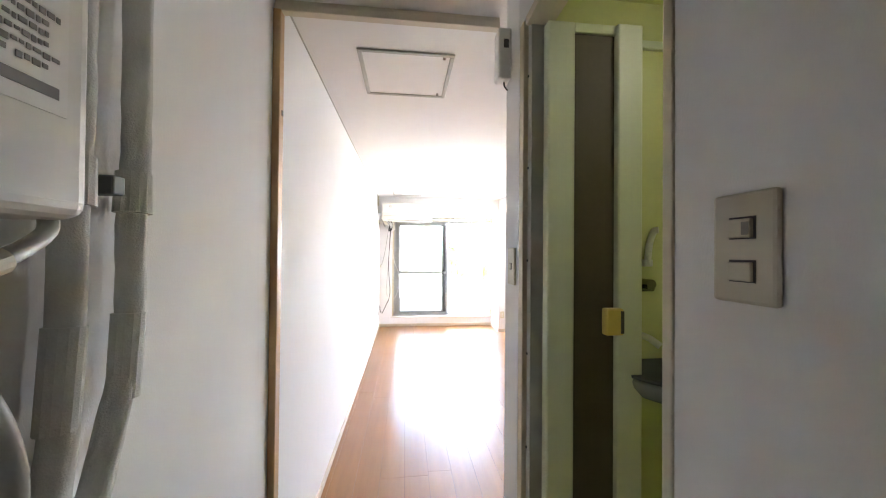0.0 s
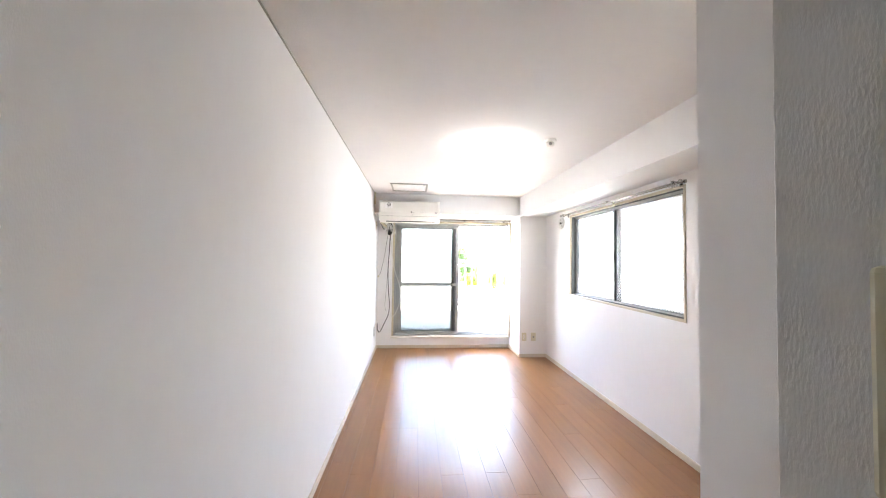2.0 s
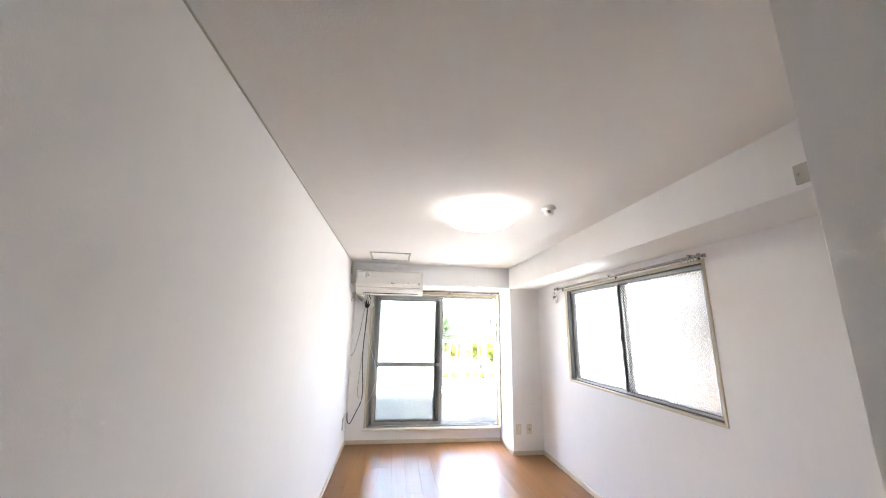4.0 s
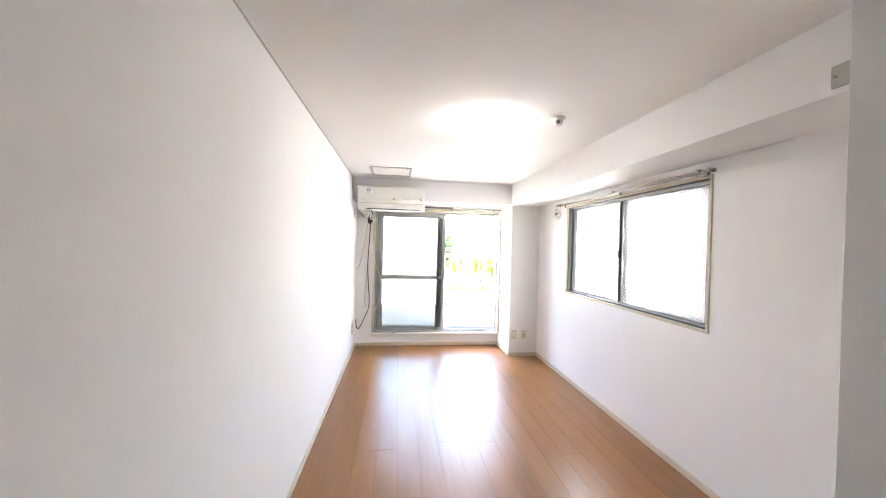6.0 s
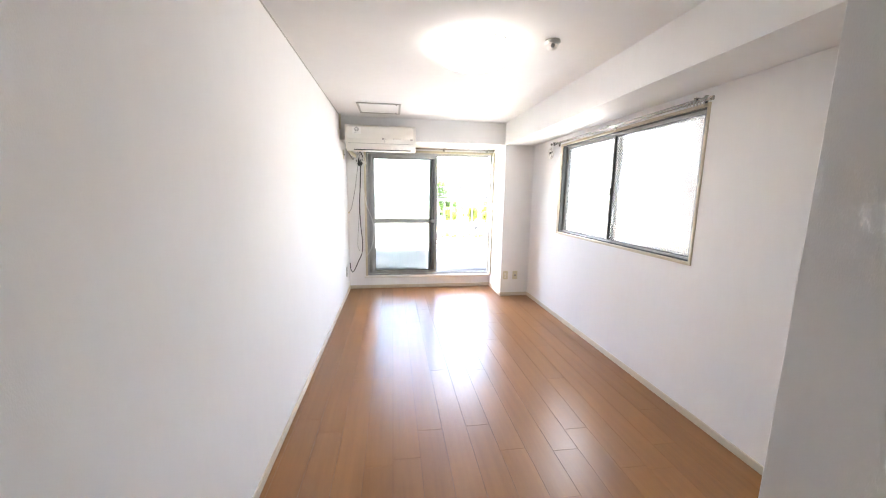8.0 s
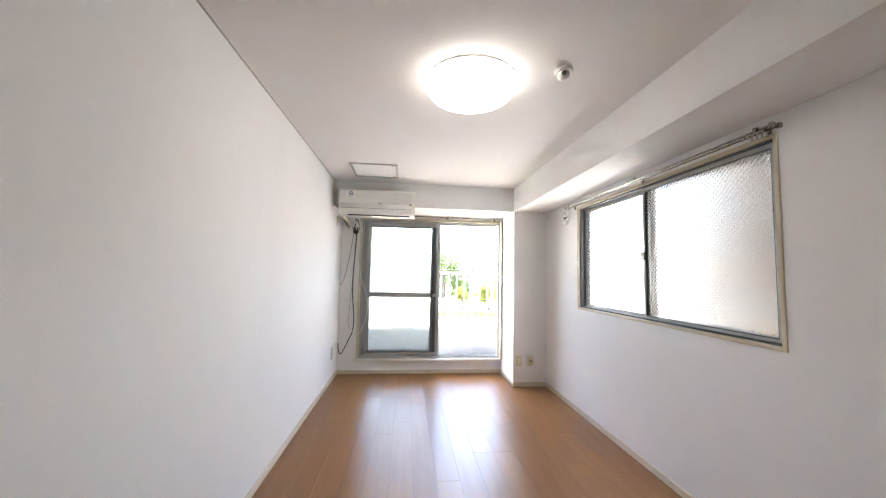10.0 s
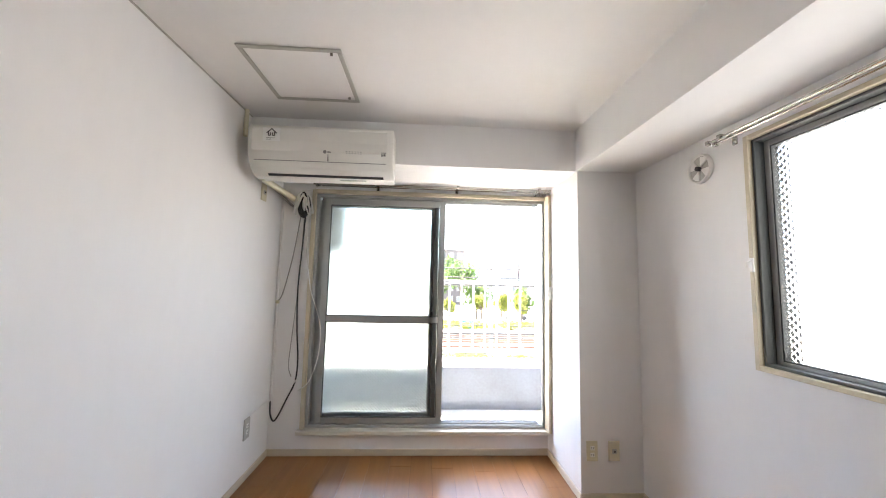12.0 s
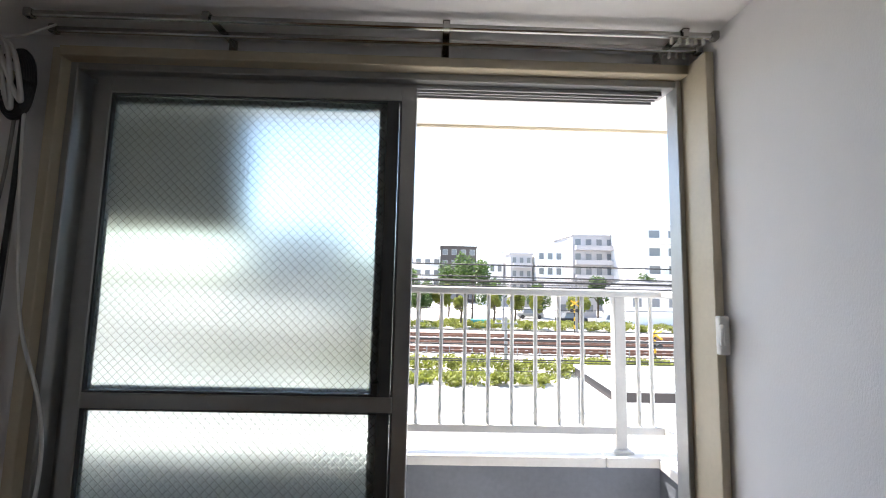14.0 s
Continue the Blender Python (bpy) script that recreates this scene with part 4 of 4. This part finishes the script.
for y in (35.0, 36.1, 38.5, 39.6, 42.0, 43.1):
    tagged(link("railway_rail", B(-150, 150, y - 0.06, y + 0.06, GZ + 0.12, GZ + 0.32), RUST), "rusty brown railway rail on ballast", "rail", "railway rails")
bm = bmesh.new()
for k in range(180):
    for y in (35.55, 39.05, 42.55):
        bx(bm, -60 + 0.75 * k, -59.75 + 0.75 * k, y - 1.1, y + 1.1, GZ + 0.1, GZ + 0.16)
tagged(link("sleepers", bm, POLE), "grey railway sleepers in rows", "sleepers", kind="stuff")


def blob_leaves(bm, c, rad, count, size, rng, squash=1.0):
    """A crown of many small leaf clumps filling a lumpy ball."""
    lumps = [(Vector((rng.uniform(-1, 1), rng.uniform(-1, 1), rng.uniform(-0.7, 0.9))) * rad * 0.62, rad * rng.uniform(0.3, 0.55)) for _ in range(9)]
    for _ in range(count):
        o, r = lumps[rng.randrange(9)]
        d = Vector((rng.gauss(0, 1), rng.gauss(0, 1), rng.gauss(0, 1))).normalized()
        p = Vector(c) + o + d * r * rng.uniform(0.55, 1.1)
        p.z = c[2] + (p.z - c[2]) * squash
        u = Vector((rng.gauss(0, 1), rng.gauss(0, 1), rng.gauss(0, 1))).normalized()
        v = u.orthogonal().normalized()
        s = size * rng.uniform(0.6, 1.4)
        w = u.cross(v)
        vs = [bm.verts.new(p + q) for q in (u * s, v * s * 0.6 + w * s * 0.2, -u * s * 0.7, -v * s * 0.6 + w * s * 0.2)]
        bm.faces.new(vs)
    return bm


def tree(x, y, h, rad, seed, material=LEAF, label="leafy green tree beside the railway"):
    rng = random.Random(seed)
    th = thing("tree", (x, y, GZ), label, "tree", "trees by the railway")
    bm = bmesh.new()
    cyl(bm, (x, y, GZ), (x + 0.1, y, GZ + h * 0.6), 0.14, 0.12, 10)
    for k in range(6):
        a = k * 1.05 + rng.random()
        z0 = GZ + h * (0.35 + 0.05 * k)
        cyl(bm, (x + 0.06, y, z0), (x + rad * 0.6 * math.cos(a), y + rad * 0.6 * math.sin(a), z0 + h * 0.2), 0.07, 0.025, 7)
    part("trunk", bm, BARK, th)
    part("crown", blob_leaves(bmesh.new(), (x, y, GZ + h - rad * 1.05), rad, 1900, 0.14 * rad ** 0.5, rng, 1.25), material, th)


for i, (x, y, h, r) in enumerate(((6.2, 58, 9.9, 2.7), (1.5, 52, 5.0, 1.4), (11.5, 54, 4.2, 1.2), (14.8, 56, 4.4, 1.3), (9.0, 60, 6.2, 2.2), (20.5, 55, 4.4, 1.5), (-3.5, 55, 7.0, 2.5), (-9.0, 58, 8.0, 2.8), (17.5, 62, 5.2, 2.0), (33.0, 60, 7.0, 2.2), (4.0, 50, 3.6, 0.9), (8.2, 51, 4.0, 0.9), (13.2, 50, 3.6, 0.8), (18.8, 51, 3.8, 0.9), (2.9, 60, 8.2, 2.3), (24.0, 57, 6.5, 1.9), (-1.0, 50, 5.2, 1.6))):
    tree(x, y, h, r, 20 + i, LEAFY if i in (1, 2, 3, 5, 10, 11, 12, 13) else LEAF, "bushy young yellow-green tree" if i in (1, 2, 3, 5, 10, 11, 12, 13) else "leafy green tree beside the railway")


def hedge(x0, x1, y, h, seed):
    rng = random.Random(seed)
    bm = bmesh.new()
    n = int((x1 - x0) / 0.6)
    for k in range(n):
        blob_leaves(bm, (x0 + 0.6 * k + rng.uniform(-0.2, 0.2), y + rng.uniform(-0.3, 0.3), GZ + h * 0.5 * rng.uniform(0.7, 1.2)), 0.85, 190, 0.12, rng, h * 0.6)
    tagged(link("hedge", bm, LEAFY), "sunlit yellow-green hedge along the street", "hedge", kind="stuff")


hedge(-14, 11.5, 29.5, 1.1, 3)
hedge(10.5, 22, 30.8, 0.9, 4)
hedge(-6, 3.5, 16.6, 0.8, 5)
hedge(-10, 30, 48.5, 1.0, 6)
hedge(-4, 8.5, 27.4, 0.7, 7)
hedge(2, 26, 52.5, 0.7, 8)
hedge(-8, 4.5, 14.9, 0.6, 9)


def building(name, x0, x1, y0, y1, top, material, label, floors, cols, balc=False):
    th = thing(name, ((x0 + x1) / 2, y0, GZ), label, "building")
    part("wall", B(x0, x1, y0, y1, GZ, top), material, th)
    part("roof", B(x0 - 0.2, x1 + 0.2, y0 - 0.2, y1 + 0.2, top, top + 0.35, bev=0.05), material, th)
    fh, cw = (top - GZ) / floors, (x1 - x0) / cols
    for f in range(floors):
        for c in range(cols):
            wx, wz = x0 + cw * (c + 0.22), GZ + fh * (f + 0.3)
            w = part("window", frame_rect(bmesh.new(), "x", wx, wx + cw * 0.56, wz, wz + fh * 0.5, y0 - 0.06, y0 + 0.02, 0.06, bev=0), ALU, th)
            part("pane", B(wx + 0.05, wx + cw * 0.56 - 0.05, y0 - 0.02, y0 - 0.005, wz + 0.05, wz + fh * 0.5 - 0.05), PANE, w)
        if balc and f:
            part("balcony", B(x0 + 0.3, x1 - 0.3, y0 - 1.2, y0, GZ + fh * f, GZ + fh * f + 1.0), material, th)
    return th


building("apartment_building", 1.8, 10.6, 92, 102, 8.8, DARKWALL, "dark brown apartment building behind a tree", 5, 4)
building("apartment_building", 29.5, 43.0, 80, 92, 10.8, GREYWALL, "grey tiled apartment building with balconies", 5, 6, True)
building("apartment_building", 37.6, 55.0, 68, 80, 11.2, WHITEWALL, "white apartment building with balcony rows", 5, 5, True)
building("office_building", 18.0, 28.0, 98, 108, 8.2, WHITEWALL, "pale low office building far off", 4, 5)
building("office_building", -14.0, 2.0, 95, 105, 6.5, WHITEWALL, "pale building far off", 4, 7)
building("apartment_building", -40, -18, 80, 92, 11, GREYWALL, "grey apartment building far off", 5, 7)
building("apartment_building", 62, 85, 75, 90, 12, WHITEWALL, "white apartment building far off", 5, 7)
building("office_building", 10.8, 15.6, 84, 92, 5.2, WHITEWALL, "pale three-storey building far off", 3, 3)
building("apartment_building", 16.0, 20.4, 78, 86, 6.4, GREYWALL, "small grey apartment building far off", 4, 3, True)
building("apartment_building", 20.8, 26.0, 76, 84, 7.3, WHITEWALL, "narrow white apartment building far off", 4, 3, True)
building("shop", 20.5, 27.0, 64, 70, 0.6, GREYWALL, "low grey shop building by the crossing", 2, 3)


def house(x0, x1, y0, y1, eave, ridge, label):
    th = thing("house", ((x0 + x1) / 2, y0, GZ), label, "house")
    part("wall", B(x0, x1, y0, y1, GZ, eave), WHITEWALL, th)
    bm = bmesh.new()
    ym = (y0 + y1) / 2
    v = [bm.verts.new(p) for p in ((x0 - 0.4, y0 - 0.4, eave), (x1 + 0.4, y0 - 0.4, eave), (x1 + 0.4, y1 + 0.4, eave), (x0 - 0.4, y1 + 0.4, eave), (x0 + 2, ym, ridge), (x1 - 2, ym, ridge))]
    for q in ((0, 1, 5, 4), (1, 2, 5), (2, 3, 4, 5), (3, 0, 4), (0, 3, 2, 1)):
        bm.faces.new([v[i] for i in q])
    part("roof", bm, ROOFM, th, "pale grey hipped roof")
    for k in range(3):
        wx = x0 + (x1 - x0) * (0.12 + 0.3 * k)
        part("window", B(wx, wx + 1.2, y0 - 0.04, y0 + 0.02, eave - 1.9, eave - 0.7), PANE, th)


house(27.5, 36.0, 56, 63, -0.2, 1.8, "white house with a pale hipped roof")
house(-16, -8, 62, 70, 0.0, 2.2, "white house with a pale hipped roof")
canopy = thing("canopy", (9.3, 20.5, GZ), "open carport with a pale flat roof and dark edge", "carport")
part("roof", B(6.45, 12.5, 18.25, 21.4, -1.99, -1.93, bev=0.01), WHITEWALL, canopy, "pale flat roof sheet")
for a in ((6.5, 12.45, 18.3, 18.36), (6.5, 6.56, 18.36, 21.35), (6.5, 12.45, 21.3, 21.35)):
    part("fascia", B(*a, -2.3, -1.992), DARKWALL, canopy, "dark fascia board")
for x in (6.6, 9.4, 12.3):
    for y in (18.45, 21.2):
        part("post", B(x - 0.05, x + 0.05, y - 0.05, y + 0.05, GZ, -1.992), POLE, canopy)


def car(x, y, paint, label):
    th = thing("car", (x, y, GZ), label, "car", "parked cars")
    z = GZ + 0.05
    part("body", B(x - 2.0, x + 2.0, y - 0.8, y + 0.8, z + 0.25, z + 0.85, bev=0.16, seg=3), paint, th)
    bm = B(x - 1.2, x + 1.3, y - 0.72, y + 0.72, z + 0.85, z + 1.45)
    for v in bm.verts:
        if v.co.z > z + 1.0:
            v.co.x = x + (v.co.x - x) * 0.72
            v.co.y = y + (v.co.y - y) * 0.85
    part("cabin", bm, PANE, th, "dark glazed cabin")
    part("roof", B(x - 0.88, x + 0.95, y - 0.62, y + 0.62, z + 1.452, z + 1.5, bev=0.02), paint, th)
    for dx in (-1.25, 1.25):
        for s in (-1, 1):
            part("wheel", cyl(bmesh.new(), (x + dx, y + s * 0.62, GZ + 0.31), (x + dx, y + s * 0.84, GZ + 0.31), 0.31, n=16), BLACK, th)


car(19.2, 54.5, BLACK, "dark car parked beside the crossing")
car(24.3, 53.5, WHITEPL, "white car parked beside the crossing")
car(15.2, 60.5, POLE, "grey car parked behind the park")


def utility_pole(x, y, top, arms=2):
    th = thing("utility_pole", (x, y, GZ), "grey concrete utility pole with crossarms", "utility pole", "utility poles")
    part("shaft", cyl(bmesh.new(), (x, y, GZ), (x, y, top), 0.14, 0.09, 12), POLE, th)
    for k in range(arms):
        part("crossarm", B(x - 0.8, x + 0.8, y - 0.05, y + 0.05, top - 0.5 - 0.7 * k, top - 0.42 - 0.7 * k), POLE, th)
        for dx in (-0.7, -0.3, 0.3, 0.7):
            part("insulator", cyl(bmesh.new(), (x + dx, y, top - 0.42 - 0.7 * k), (x + dx, y, top - 0.28 - 0.7 * k), 0.04, n=8), WHITEPL, th)


utility_pole(5.8, 31.5, -1.2, 1)
utility_pole(-22, 28.0, 3.5)
utility_pole(26, 31.0, 3.5)
utility_pole(8.6, 47.0, 1.8)
utility_pole(17.0, 47.2, 1.8)


def cable(x0, x1, y, z0, z1, sag, r=0.014):
    pts = [(x0 + (x1 - x0) * k / 8, y, z0 + (z1 - z0) * k / 8 - sag * 4 * (k / 8) * (1 - k / 8)) for k in range(9)]
    tagged(link("overhead_cable", tube(bmesh.new(), pts, r, 5, 3), CABLE), "thin black overhead cable strung between poles", "cable", "overhead cables")


for y, z0, z1, r in ((13.0, 1.98, 1.92, 0.012), (13.2, 1.82, 1.70, 0.012), (13.1, 1.72, 1.66, 0.02), (13.05, 1.5, 1.72, 0.010), (20.0, -0.45, -0.4, 0.045), (20.3, -0.6, -0.72, 0.035), (24.0, -2.05, -2.0, 0.03), (13.05, 0.75, 0.30, 0.008), (36.8, 1.6, 1.7, 0.02), (40.4, 1.0, 1.0, 0.02), (20.15, -0.15, -0.1, 0.02), (24.0, -1.95, -2.3, 0.02), (24.0, -2.6, -2.5, 0.015), (13.05, 1.62, 1.60, 0.008), (36.8, 1.2, 1.3, 0.03), (36.8, -0.8, -0.8, 0.03)):
    cable(-30, 40, y, z0, z1, 0.35, r)
for y, top in ((13.05, 2.3), (20.15, 0.3), (24.0, -1.8), (36.8, 2.0), (40.4, 1.4)):
    for x in (-30.0, 40.0):
        utility_pole(x, y, top, 1)
cable(4.0, 6.6, 14.5, -3.6, -0.6, 0.05, 0.012)


def crossing_signal(x, y, top):
    th = thing("crossing_signal", (x, y, GZ), "yellow and black railway crossing signal on a striped post", "crossing signal", "crossing signals")
    for k in range(8):
        z0 = GZ + (top - GZ) * k / 8
        part("post_band", cyl(bmesh.new(), (x, y, z0), (x, y, z0 + (top - GZ) / 8 - 0.002), 0.07, n=10), YELLOW if k % 2 else BLACK, th)
    for s in (1, -1):
        part("cross_arm", cyl(bmesh.new(), (x - 0.45, y - 0.1, top - 0.3 - 0.3 * s), (x + 0.45, y - 0.1, top - 0.3 + 0.3 * s), 0.07, n=4), YELLOW, th)
    for dx in (-0.3, 0.3):
        part("lamp", cyl(bmesh.new(), (x + dx, y - 0.1, top - 1.1), (x + dx, y + 0.1, top - 1.1), 0.2, n=16), BLACK, th)


crossing_signal(16.6, 46.8, -0.9)
crossing_signal(19.8, 32.0, -1.0)
crossing_signal(30.0, 47.0, -0.7)
crossing_signal(16.4, 32.0, -2.0)
sheet = thing("blue_sheet", (6.3, 49.5, GZ), "teal covered bench beside the park", "bench")
part("cover", B(5.2, 7.2, 49.2, 49.9, GZ, GZ + 1.0, bev=0.1), TEAL, sheet)
fence = thing("track_fence", (5, 32.4, GZ), "thin grey trackside fence", "fence")
for k in range(24):
    part("post", cyl(bmesh.new(), (-14 + 1.6 * k, 32.4, GZ), (-14 + 1.6 * k, 32.4, GZ + 1.1), 0.04, n=6), POLE, fence)
for z in (0.5, 1.05):
    part("wire", B(-14, 22.8, 32.385, 32.415, GZ + z, GZ + z + 0.03), POLE, fence)

# ---- floor planks ----
rng = random.Random(11)
W = 0.15
cols = range(-6, 13)
lengths = (0.909, 1.515, 1.818)
for c in cols:
    x0 = 0.382 + W * (c - 1)
    xa, xb = max(x0, XH), min(x0 + W, XR)
    if xb - xa < 0.01:
        continue
    y = 0.5 - rng.uniform(0.0, 1.7)
    while y < YE:
        ln = rng.choice(lengths)
        ya, yb = max(y, 0.5), min(y + ln, YE)
        if yb - ya > 0.02:
            bm = bx(bmesh.new(), xa + 0.0008, xb - 0.0008, ya + 0.0008, yb - 0.0008, -0.004, 0.0)
            part("plank", bm, OAK, floor)
        y += ln
